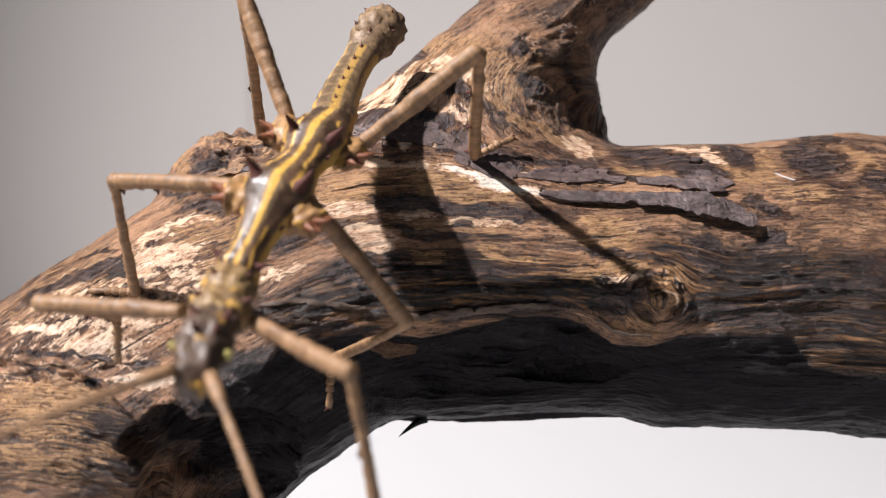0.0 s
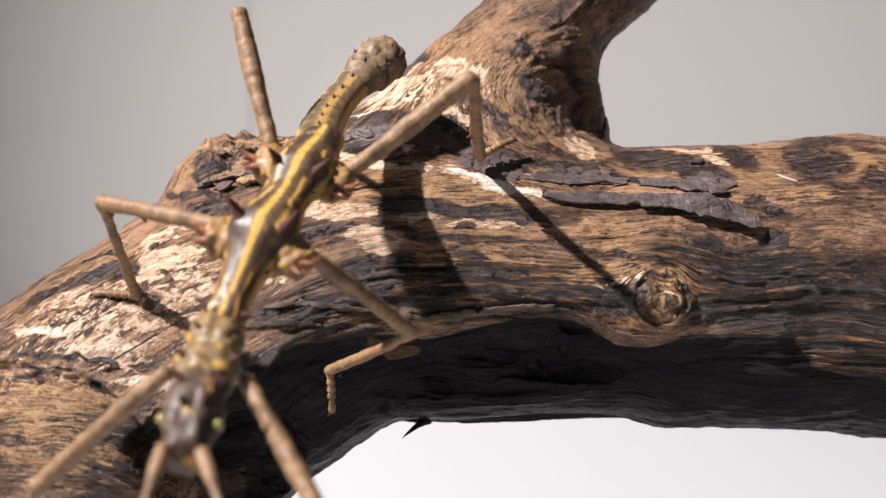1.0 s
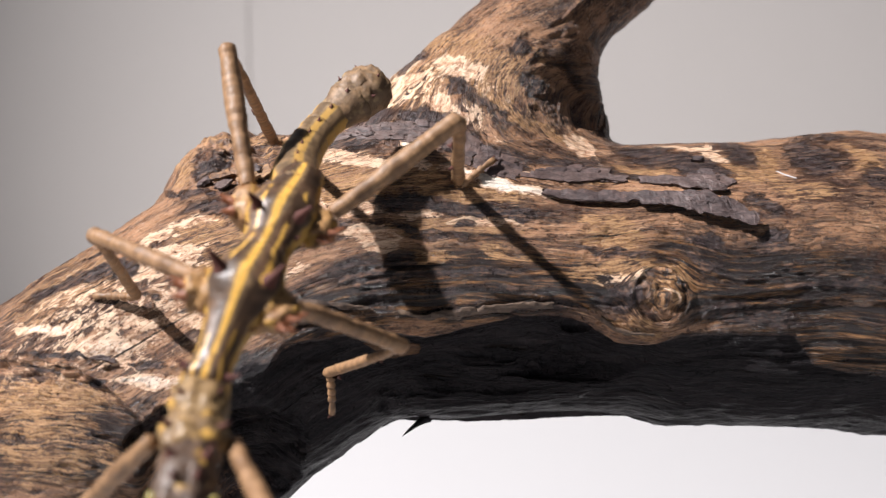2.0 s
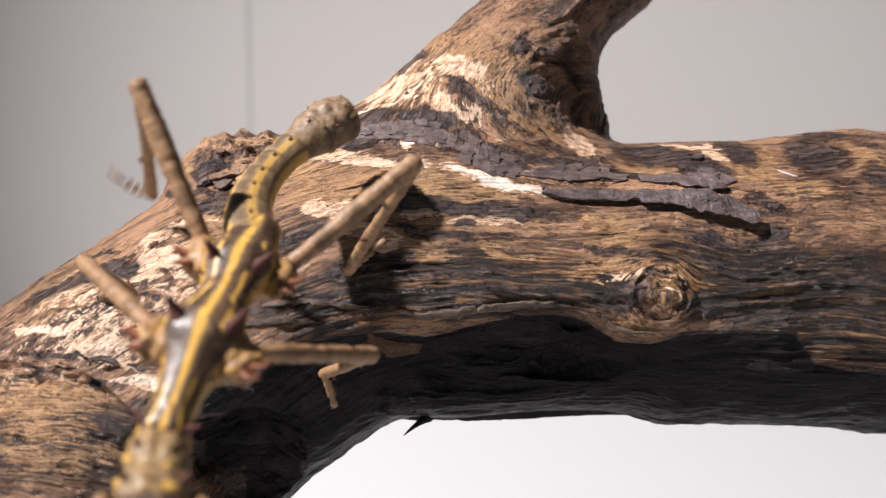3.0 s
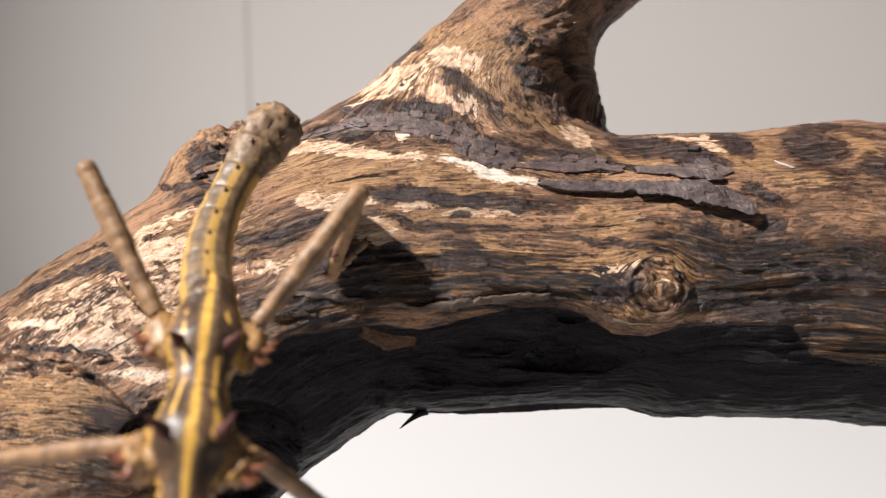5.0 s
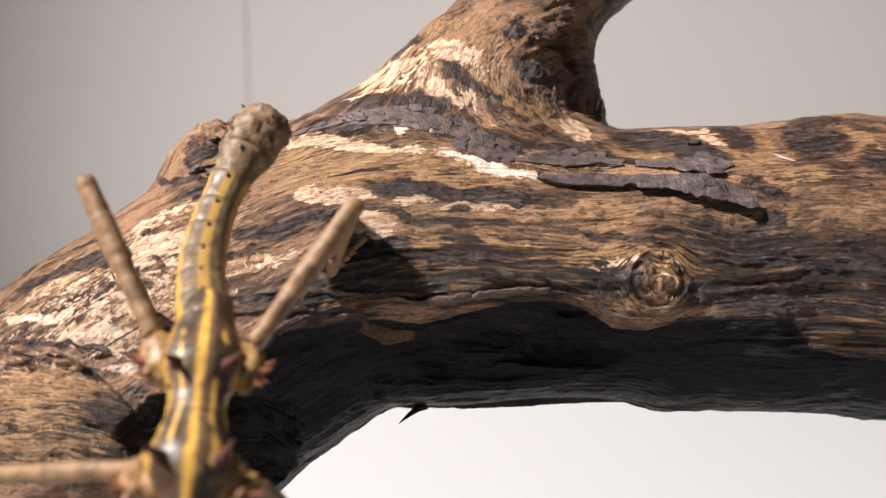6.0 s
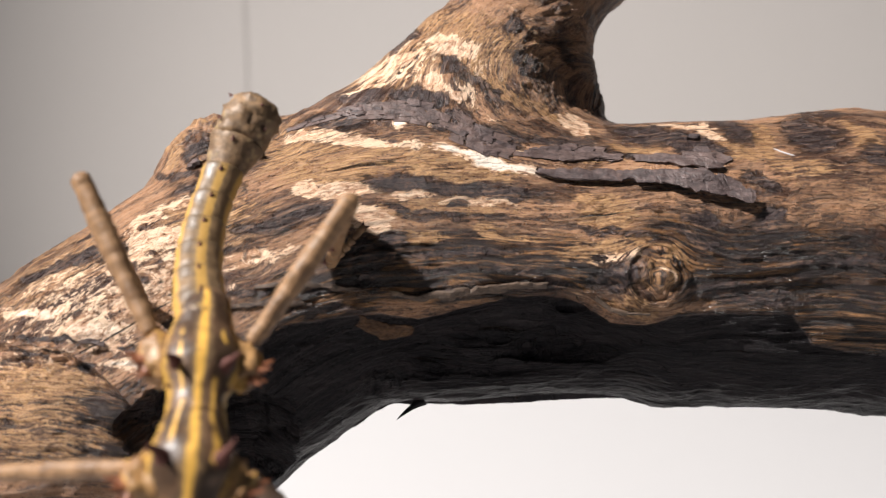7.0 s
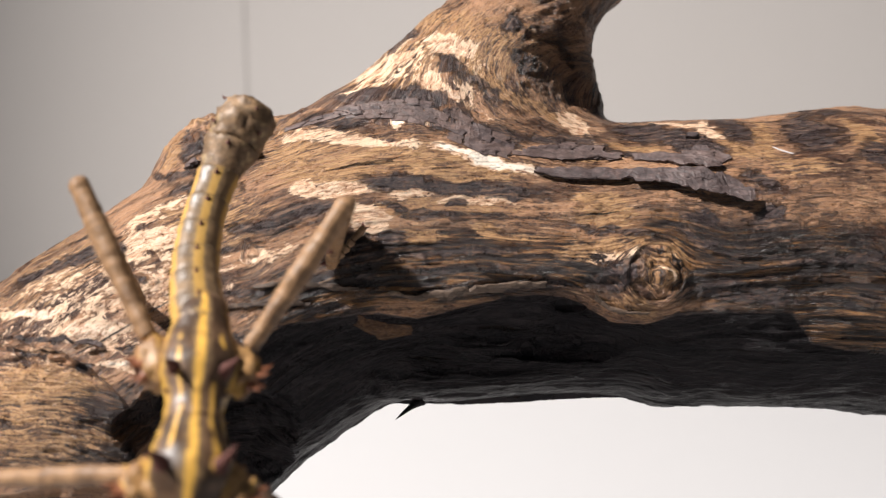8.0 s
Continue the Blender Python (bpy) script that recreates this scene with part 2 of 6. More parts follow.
def log_distance(p):
    p = np.asarray(p, np.float32)
    d = smooth_min(chain_distance(p, TRUNK, 0.01), chain_distance(p, LIMB, 0.01), np.float32(0.016))
    for centre, radii, lean, soft in LUMPS:
        d = smooth_min(d, blob(p, centre, radii, lean), soft)
    for centre, radii, lean, soft in HOLLOWS:
        near = np.abs(p - np.array(centre, np.float32)).max(1) < max(radii) * 1.3 + 0.006
        if near.any():
            q = p[near]
            wave = 0.0024 * fractal(q * np.array((70, 70, 190), np.float32), 4, 50)
            d[near] = -smooth_min(-d[near], blob(q, centre, radii, lean) + wave * min(1, radii[2] / 0.006), soft)
    return d


def surface_net(distance, lo, hi, step):
    """Quads over the zero surface of a distance function, from a regular grid."""
    n = [int(round((b - a) / step)) + 1 for a, b in zip(lo, hi)]
    axes = [np.asarray(lo[k] + step * np.arange(n[k]), np.float32) for k in range(3)]
    d = np.empty(n, np.float32)
    size = 10
    for i in range(0, n[0], size):
        for j in range(0, n[1], size):
            ends = [axes[0][i:i + size], axes[1][j:j + size]]
            starts = np.arange(0, n[2], size)
            mids = np.stack([np.full(len(starts), ends[0].mean()), np.full(len(starts), ends[1].mean()), axes[2][0] + step * (starts + size / 2)], 1)
            rough = distance(mids)
            far = np.abs(rough) > size * step * 1.1
            zs = np.repeat(far, size)[:n[2]]
            d[i:i + size, j:j + size, :] = np.repeat(rough, size)[:n[2]]
            if not zs.all():
                close = axes[2][~zs]
                pts = np.stack(np.meshgrid(*ends, close, indexing="ij"), -1)
                d[i:i + size, j:j + size, ~zs] = distance(pts.reshape(-1, 3)).reshape(pts.shape[:3])
    inside = d < 0
    cell = inside[:-1, :-1, :-1].astype(np.int8)
    cell = sum(inside[a:n[0] - 1 + a, b:n[1] - 1 + b, c:n[2] - 1 + c].astype(np.int8) for a in (0, 1) for b in (0, 1) for c in (0, 1))
    mixed = (cell > 0) & (cell < 8)
    index = -np.ones(mixed.shape, np.int64)
    where = np.argwhere(mixed)
    index[tuple(where.T)] = np.arange(len(where))
    total, count = np.zeros((len(where), 3)), np.zeros(len(where))
    corner = [np.array(c) for c in ((a, b, c) for a in (0, 1) for b in (0, 1) for c in (0, 1))]
    for a in corner:
        for k in range(3):
            if a[k]:
                continue
            b = a.copy()
            b[k] = 1
            da, db = d[tuple((where + a).T)], d[tuple((where + b).T)]
            cross = (da < 0) != (db < 0)
            t = np.where(cross, da / np.where(da == db, 1, da - db), 0)
            pt = a + np.outer(t, b - a)
            total[cross] += pt[cross]
            count[cross] += 1
    verts = np.array(lo) + step * (where + total / count[:, None])
    faces = []
    for k in range(3):
        u, v = (k + 1) % 3, (k + 2) % 3
        sl_a, sl_b = [slice(None)] * 3, [slice(None)] * 3
        sl_a[k], sl_b[k] = slice(0, -1), slice(1, None)
        flip = inside[tuple(sl_a)] != inside[tuple(sl_b)]
        at = np.argwhere(flip)
        at = at[(at[:, u] > 0) & (at[:, v] > 0) & (at[:, u] < n[u] - 1) & (at[:, v] < n[v] - 1)]
        outward = inside[tuple(at.T)]
        quad = []
        for du, dv in ((-1, -1), (0, -1), (0, 0), (-1, 0)):
            c = at.copy()
            c[:, u] += du
            c[:, v] += dv
            quad.append(index[tuple(c.T)])
        quad = np.stack(quad, 1)
        quad[~outward] = quad[~outward][:, ::-1]
        faces.append(quad)
    return verts, np.concatenate(faces)


def split_quads(verts, faces):
    """Each quad into four."""
    m = len(verts)
    edges = np.sort(np.stack([faces, np.roll(faces, -1, 1)], 2).reshape(-1, 2), 1)
    edges, back = np.unique(edges, axis=0, return_inverse=True)
    back = back.reshape(-1, 4)
    mid = verts[edges].mean(1)
    mids = verts[faces].mean(1)
    e, c = back + m, np.arange(len(faces)) + m + len(edges)
    out = [np.stack([faces[:, k], e[:, k], c, e[:, k - 1]], 1) for k in range(4)]
    return np.concatenate([verts, mid, mids]), np.concatenate(out)


def outward(verts, faces):
    """Unit normals at the vertices."""
    c = np.cross(verts[faces[:, 2]] - verts[faces[:, 0]], verts[faces[:, 3]] - verts[faces[:, 1]])
    out = np.stack([sum(np.bincount(faces[:, k], c[:, j], len(verts)) for k in range(4)) for j in range(3)], 1)
    return out / (np.linalg.norm(out, axis=1)[:, None] + 1e-12)


def along(p, chain):
    """Way along a chain, way round it, and the distance to its skin; neighbouring stretches blend."""
    p = np.asarray(p, np.float32)
    chain = np.asarray(chain, np.float32)
    found = []
    start = 0.0
    for a, b in zip(chain[:-1], chain[1:]):
        ab = b[:3] - a[:3]
        size = np.linalg.norm(ab)
        way = ab / size
        t = (p - a[:3]) @ ab / size ** 2
        q = p - a[:3] - np.clip(t, 0, 1)[:, None] * ab
        d = np.sqrt(np.einsum("ij,ij->i", q, q)) - (a[3] + np.clip(t, 0, 1) * (b[3] - a[3]))
        side = np.array((0, 1, 0), np.float32) - way * way[1]
        side /= np.linalg.norm(side)
        up = np.cross(side, way)
        found.append((d, start + np.clip(t, -0.6, 1.6) * size, q @ up, -(q @ side)))
        start += size
    best = np.min([f[0] for f in found], 0)
    total, u, rise, front = (np.zeros(len(p), np.float32) for _ in range(4))
    for d, way, high, near in found:
        w = np.exp(-(d - best) / np.float32(0.0022))
        total += w
        u += w * way
        rise += w * high
        front += w * near
    return u / total, np.arctan2(rise, front) * 0.034, best


# knots that bend the grain: place in x and z on the front, radius
KNOTS = [(0.0420, 0.0792, 0.0052), (-0.0109, 0.0538, 0.0034), (0.0159, 0.1279, 0.0036), (-0.0353, 0.0832, 0.0017)]
# patches of bare wood, sound ochre wood and dark skin, some with shade or sheen painted in: x, z, half width, half
# height, lean, strength
DARK_LIMB = [
    (-0.0203, 0.1074, 0.0088, 0.0017, 9, 0.77),
    (0.0018, 0.1192, 0.0039, 0.0021, -29, 0.73),
    (-0.0087, 0.1241, 0.0041, 0.0010, 42, 0.69),
    (0.0066, 0.1165, 0.0050, 0.0014, -41, 0.69),
    (0.0110, 0.1130, 0.0049, 0.0012, -34, 0.60),
    (0.0181, 0.1194, 0.0044, 0.0016, -34, 0.69),
    (-0.0160, 0.1122, 0.0060, 0.0014, 9, 0.73),
    (-0.0046, 0.1123, 0.0069, 0.0025, -6, 0.86),
    (0.0030, 0.1078, 0.0055, 0.0027, -14, 0.86),
    (0.0110, 0.1047, 0.0067, 0.0022, -7, 0.90),
    (0.0245, 0.1038, 0.0088, 0.0013, -5, 0.82),
    (0.0307, 0.1021, 0.0059, 0.0009, -2, 0.77),
    (0.0159, 0.1279, 0.0020, 0.0016, 30, 0.77),
    # mostly shade beside the fork, painted as dark skin
    (0.0281, 0.1213, 0.0044, 0.0013, -54, 0.52),
]
DARK_TOP = [
    (-0.0081, 0.0960, 0.0069, 0.0016, -3, 1.00),
    (0.0079, 0.0946, 0.0131, 0.0011, -4, 1.00),
    (-0.0248, 0.0909, 0.0057, 0.0012, 5, 0.85),
    (-0.0315, 0.0884, 0.0072, 0.0013, 4, 0.80),
    (-0.0080, 0.0917, 0.0024, 0.0008, 0, 0.80),
    (0.0038, 0.0921, 0.0015, 0.0006, 0, 0.90),
    (-0.0009, 0.0899, 0.0077, 0.0008, -3, 0.70),
    (0.0123, 0.0893, 0.0111, 0.0008, 0, 0.60),
    (-0.0090, 0.0857, 0.0033, 0.0012, 0, 0.85),
    (-0.0474, 0.0940, 0.0069, 0.0012, 7, 0.80),
    (0.0351, 0.0868, 0.0107, 0.0009, -7, 0.70),
    (0.0527, 0.0845, 0.0082, 0.0010, -24, 0.75),
    (0.0688, 0.0812, 0.0105, 0.0008, -5, 0.70),
    (0.0818, 0.0819, 0.0057, 0.0013, 5, 0.95),
]
DARK_RIGHT = [
    (0.0720, 0.0855, 0.0210, 0.0080, -8, 0.40),
    (0.0560, 0.0900, 0.0140, 0.0050, -15, 0.36),
    (0.0618, 0.1050, 0.0032, 0.0027, 0, 0.74),
    (0.0779, 0.1050, 0.0060, 0.0031, -3, 0.80),
    (0.0888, 0.1008, 0.0029, 0.0028, 25, 0.80),
    (0.0436, 0.1043, 0.0074, 0.0017, -15, 0.80),
    (0.0519, 0.0892, 0.0038, 0.0017, -5, 1.10),
    (0.0645, 0.0893, 0.0028, 0.0022, 9, 1.05),
    (0.0649, 0.0956, 0.0046, 0.0015, -22, 0.75),
    (0.0345, 0.0788, 0.0052, 0.0026, 20, 0.95),
    (0.0522, 0.1020, 0.0060, 0.0017, -11, 1.00),
    (0.0392, 0.1010, 0.0070, 0.0007, -16, 0.70),
    (0.0814, 0.1084, 0.0072, 0.0006, -2, 0.60),
    (0.0816, 0.0999, 0.0037, 0.0006, -9, 0.50),
]
DARK_MID = [
    (0.0029, 0.0830, 0.0142, 0.0007, 2, 0.80),
    (0.0018, 0.0799, 0.0152, 0.0005, 1, 0.70),
    (0.0138, 0.0768, 0.0142, 0.0013, 3, 1.00),
    (-0.0164, 0.0828, 0.0065, 0.0026, -4, 0.80),
    (-0.0227, 0.0732, 0.0076, 0.0007, 0, 0.95),
    (-0.0196, 0.0771, 0.0097, 0.0006, 2, 0.70),
    (0.0601, 0.0750, 0.0127, 0.0024, -4, 0.80),
    (0.0732, 0.0782, 0.0142, 0.0007, -2, 0.60),
    (0.0798, 0.0739, 0.0108, 0.0007, 2, 0.65),
    (0.0666, 0.0836, 0.0151, 0.0005, -7, 0.60),
    (-0.0143, 0.0812, 0.0032, 0.0052, 0, 0.80),
]
DARK_LEFT = [
    (-0.0725, 0.0801, 0.0120, 0.0009, 24, 0.85),
    (-0.0639, 0.0824, 0.0032, 0.0007, 21, 0.80),
    (-0.0507, 0.1009, 0.0044, 0.0018, 13, 0.90),
    (-0.0527, 0.0957, 0.0074, 0.0008, 5, 0.80),
    (-0.0577, 0.0785, 0.0067, 0.0005, 8, 0.60),
    (-0.0468, 0.0771, 0.0055, 0.0006, 5, 0.60),
    (-0.0738, 0.0680, 0.0073, 0.0004, 2, 1.00),
    (-0.0645, 0.0639, 0.0021, 0.0008, 0, 1.20),
    (-0.0557, 0.0674, 0.0035, 0.0007, 0, 0.80),
    (-0.0767, 0.0661, 0.0046, 0.0003, 0, 0.80),
    (-0.0705, 0.0840, 0.0054, 0.0004, 17, 0.70),
    (-0.0351, 0.0767, 0.0054, 0.0007, 0, 0.70),
    (-0.0376, 0.0846, 0.0044, 0.0008, 9, 0.60),
    (-0.0773, 0.0740, 0.0068, 0.0003, 13, 0.50),
]
# dark skin in the recess and low on the log, shade painted in
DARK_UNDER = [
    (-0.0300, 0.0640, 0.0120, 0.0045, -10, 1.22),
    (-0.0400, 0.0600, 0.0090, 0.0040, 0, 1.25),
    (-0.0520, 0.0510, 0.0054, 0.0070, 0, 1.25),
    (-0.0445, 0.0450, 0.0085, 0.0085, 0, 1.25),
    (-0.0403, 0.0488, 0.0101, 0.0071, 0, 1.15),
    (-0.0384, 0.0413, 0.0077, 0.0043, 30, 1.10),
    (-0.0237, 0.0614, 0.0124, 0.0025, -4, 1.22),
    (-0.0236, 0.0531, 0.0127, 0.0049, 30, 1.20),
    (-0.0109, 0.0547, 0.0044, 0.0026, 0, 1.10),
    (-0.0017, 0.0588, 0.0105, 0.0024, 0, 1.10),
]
BARE_LIMB = [
    (-0.0040, 0.1180, 0.0150, 0.0075, -10, 0.45),
    (0.0022, 0.1230, 0.0052, 0.0027, -12, 1.00),
    (-0.0028, 0.1243, 0.0017, 0.0009, 0, 0.90),
    (-0.0110, 0.1183, 0.0069, 0.0019, 25, 0.90),
    (-0.0017, 0.1157, 0.0031, 0.0023, -19, 0.85),
    (0.0032, 0.1129, 0.0031, 0.0008, -19, 1.05),
    (-0.0085, 0.1083, 0.0015, 0.0021, 0, 1.20),
    (-0.0033, 0.1084, 0.0023, 0.0009, -6, 1.00),
    (-0.0161, 0.1139, 0.0058, 0.0006, 18, 1.00),
    (-0.0247, 0.1044, 0.0078, 0.0010, 5, 0.90),
    (-0.0153, 0.1038, 0.0110, 0.0009, -2, 0.85),
    (0.0302, 0.1044, 0.0020, 0.0018, -36, 1.00),
    (0.0281, 0.1072, 0.0031, 0.0010, -27, 0.85),
    (-0.0067, 0.1212, 0.0037, 0.0007, 10, 0.90),
    (0.0100, 0.1091, 0.0023, 0.0004, -28, 0.70),
]
BARE_TOP = [
    (0.0054, 0.1017, 0.0059, 0.0007, -12, 1.30),
    (0.0110, 0.0994, 0.0065, 0.0011, -13, 1.60),
    (0.0170, 0.0977, 0.0045, 0.0006, -5, 1.20),
    (0.0155, 0.1021, 0.0021, 0.0005, -14, 1.30),
    (0.0323, 0.1031, 0.0017, 0.0003, -7, 1.20),
    (0.0545, 0.1053, 0.0037, 0.0006, 0, 0.85),
    (0.0561, 0.1037, 0.0029, 0.0006, -10, 0.90),
    (0.0598, 0.1071, 0.0023, 0.0003, -4, 0.90),
    (0.0471, 0.1053, 0.0052, 0.0005, -4, 0.75),
    (-0.0202, 0.0946, 0.0075, 0.0015, 2, 1.00),
    (-0.0264, 0.0950, 0.0026, 0.0018, 0, 0.90),
    (-0.0048, 0.0940, 0.0044, 0.0010, 0, 1.00),
    (0.0085, 0.0927, 0.0060, 0.0009, 0, 0.90),
    (-0.0146, 0.0898, 0.0062, 0.0014, -5, 0.95),
    (-0.0129, 0.0877, 0.0035, 0.0008, 0, 0.95),
]
BARE_LEFT = [
    (-0.0620, 0.0760, 0.0240, 0.0085, 18, 0.46),
    (-0.0763, 0.0719, 0.0084, 0.0010, 5, 1.10),
    (-0.0645, 0.0700, 0.0070, 0.0015, 3, 1.05),
    (-0.0574, 0.0744, 0.0091, 0.0011, 7, 0.80),
    (-0.0598, 0.0821, 0.0058, 0.0009, 11, 0.95),
    (-0.0546, 0.0850, 0.0067, 0.0019, 13, 1.00),
    (-0.0502, 0.0794, 0.0057, 0.0013, 7, 0.90),
    (-0.0577, 0.0876, 0.0046, 0.0011, 24, 0.80),
    (-0.0466, 0.0747, 0.0066, 0.0013, 0, 0.80),
    (-0.0343, 0.0831, 0.0032, 0.0019, 5, 0.55),
    (-0.0599, 0.0676, 0.0056, 0.0010, 0, 0.90),
    (-0.0563, 0.0648, 0.0046, 0.0009, 5, 1.20),
    (-0.0520, 0.0642, 0.0050, 0.0010, 5, 1.10),
    (-0.0513, 0.0910, 0.0047, 0.0009, 16, 0.70),
    (-0.0280, 0.0846, 0.0032, 0.0010, 9, 0.70),
    (0.0443, 0.0791, 0.0006, 0.0022, 10, 0.60),
    (0.0346, 0.0825, 0.0044, 0.0007, 9, 0.60),
]
OCHRE_TOP = [
    (-0.0217, 0.0986, 0.0113, 0.0023, 0, 0.60),
    (-0.0015, 0.1015, 0.0090, 0.0019, -3, 0.60),
    (-0.0036, 0.0860, 0.0046, 0.0013, 0, 0.90),
    (0.0095, 0.0874, 0.0029, 0.0013, 0, 0.80),
    (0.0139, 0.0858, 0.0068, 0.0008, 0, 0.70),
    (0.0330, 0.0895, 0.0063, 0.0018, -5, 1.10),
    (0.0310, 0.0928, 0.0052, 0.0011, -5, 0.90),
    (0.0666, 0.1034, 0.0023, 0.0034, 0, 1.00),
    (0.0881, 0.1044, 0.0031, 0.0028, 8, 1.00),
    (0.0728, 0.0982, 0.0075, 0.0025, -4, 0.55),
    (0.0752, 0.0950, 0.0086, 0.0014, 0, 0.35),
    (0.0415, 0.0846, 0.0080, 0.0014, -20, 0.90),
    (0.0603, 0.1013, 0.0063, 0.0014, -7, 0.70),
    (0.0410, 0.1017, 0.0071, 0.0009, -12, 0.85),
    (0.0317, 0.1007, 0.0070, 0.0006, -4, 0.80),
]
OCHRE_REST = [
    (0.0130, 0.1136, 0.0073, 0.0010, -35, 0.90),
    (0.0222, 0.1100, 0.0074, 0.0010, -28, 0.80),
    (0.0202, 0.1255, 0.0050, 0.0010, -39, 0.70),
    (-0.0134, 0.0689, 0.0055, 0.0018, 9, 0.90),
    (0.0065, 0.0547, 0.0085, 0.0016, 4, 0.70),
    (0.0302, 0.0521, 0.0048, 0.0015, 0, 0.60),
    (-0.0250, 0.0402, 0.0105, 0.0006, 35, 0.50),
    (0.0379, 0.0726, 0.0045, 0.0021, -26, 0.80),
    (0.0420, 0.0792, 0.0040, 0.0031, 0, 0.55),
    (-0.0737, 0.0612, 0.0125, 0.0035, 0, 0.85),
    (-0.0720, 0.0529, 0.0113, 0.0063, -5, 0.62),
    (-0.0362, 0.0642, 0.0043, 0.0011, 5, 0.70),
    (0.0304, 0.0836, 0.0066, 0.0019, 7, 0.80),
    (-0.0272, 0.0616, 0.0066, 0.0008, 0, 0.50),
    (-0.0567, 0.1003, 0.0017, 0.0043, -17, 0.80),
    (-0.0469, 0.1054, 0.0076, 0.0011, 0, 0.70),
]
FIBROUS = [
    (0.0029, 0.0807, 0.0229, 0.0064, 0, 1.00),
    (-0.0227, 0.0751, 0.0119, 0.0043, 5, 1.00),
    (0.0247, 0.0813, 0.0088, 0.0043, -9, 1.00),
    (0.0688, 0.0793, 0.0269, 0.0084, -5, 1.00),
    (0.0527, 0.0845, 0.0137, 0.0041, -14, 0.80),
    (-0.0692, 0.0534, 0.0192, 0.0093, 0, 0.55),
    (0.0787, 0.0656, 0.0133, 0.0051, 0, 1.00),
    (0.0088, 0.0542, 0.0177, 0.0034, 4, 0.80),
]


# broad tan patches: sheen of the upper side put into the colour
TAN_SHEEN_TOP = [
    (-0.0180, 0.1000, 0.0200, 0.0050, 2, 0.72),
    (0.0020, 0.0995, 0.0150, 0.0034, -6, 0.80),
    (0.0000, 0.0912, 0.0160, 0.0022, 0, 0.62),
    (-0.0450, 0.0880, 0.0150, 0.0060, 12, 0.56),
    (-0.0310, 0.1050, 0.0110, 0.0022, 8, 0.55),
    (0.0060, 0.1230, 0.0150, 0.0080, -25, 0.70),
    (-0.0100, 0.1180, 0.0120, 0.0060, 20, 0.70),
    (-0.0760, 0.0780, 0.0140, 0.0060, 25, 0.55),
]


def ragged(p):
    """Points pushed about a little, more along the fibre than across, so that patches get torn edges."""
    push = np.stack([0.0016 * fractal(p * np.array((160, 160, 420)), 3, 81), p[:, 1] * 0, 0.00075 * fractal(p * np.array((260, 260, 520)), 3, 82)], 1)
    return p + push


def patch_sum(p, rows):
    out = np.zeros(len(p))
    for x, z, w, h, lean, strength in rows:
        reach = 1.4 * max(w, h)
        at = np.flatnonzero((np.abs(p[:, 0] - x) < reach) & (np.abs(p[:, 2] - z) < reach))
        c, s = math.cos(radians(lean)), math.sin(radians(lean))
        a, b = p[at, 0] - x, p[at, 2] - z
        q = np.sqrt(((a * c + b * s) / w) ** 2 + ((b * c - a * s) / h) ** 2)
        out[at] = np.maximum(out[at], strength * np.clip((1.45 - q) * 1.3, 0, 1))
    return out


# upper edge of the underside's black bark and the shade painted in with it: x, z
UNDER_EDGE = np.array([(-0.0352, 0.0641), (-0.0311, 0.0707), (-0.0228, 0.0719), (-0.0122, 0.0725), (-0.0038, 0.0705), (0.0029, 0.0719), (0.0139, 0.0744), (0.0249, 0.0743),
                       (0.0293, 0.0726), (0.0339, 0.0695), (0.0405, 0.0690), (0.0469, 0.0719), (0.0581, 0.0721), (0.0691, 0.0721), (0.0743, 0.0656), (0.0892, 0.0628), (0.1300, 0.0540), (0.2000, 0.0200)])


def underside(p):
    """Share of black bark and painted-in shade on the underside, and how far a point lies under its torn edge."""
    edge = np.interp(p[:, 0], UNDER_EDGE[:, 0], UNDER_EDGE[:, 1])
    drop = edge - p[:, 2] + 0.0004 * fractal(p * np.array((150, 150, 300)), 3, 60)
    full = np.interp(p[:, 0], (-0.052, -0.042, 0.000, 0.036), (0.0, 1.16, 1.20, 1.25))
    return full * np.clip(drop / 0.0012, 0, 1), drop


# fibres of the limb sweep down and round into the trunk
FORK = rounded(np.array([
    (0.0780, 0.2602, 0.1849, 0.0124), (0.0459, 0.2447, 0.1543, 0.0129), (0.0240, 0.2330, 0.1330, 0.0145), (0.0100, 0.2240, 0.1190, 0.0180),
    (0.0120, 0.2160, 0.1080, 0.0190), (0.0320, 0.2120, 0.0980, 0.0190), (0.0640, 0.2120, 0.0920, 0.0190)]), 3)


# upper edge of the lower lobe, a torn end with its own fibres: x, z
LOBE_EDGE = np.array([(-0.1200, 0.0600), (-0.0821, 0.0668), (-0.0750, 0.0672), (-0.0693, 0.0668), (-0.0650, 0.0645), (-0.0591, 0.0600), (-0.0560, 0.0560), (-0.0545, 0.0300)])


def under_lobe_edge(p):
    """How far a point lies under the lobe's upper edge."""
    return np.where(p[:, 0] < -0.0545, np.interp(p[:, 0], LOBE_EDGE[:, 0], LOBE_EDGE[:, 1]) - p[:, 2] + 0.0005 * fractal(p * np.array((190, 190, 380)), 3, 63), -1.0)


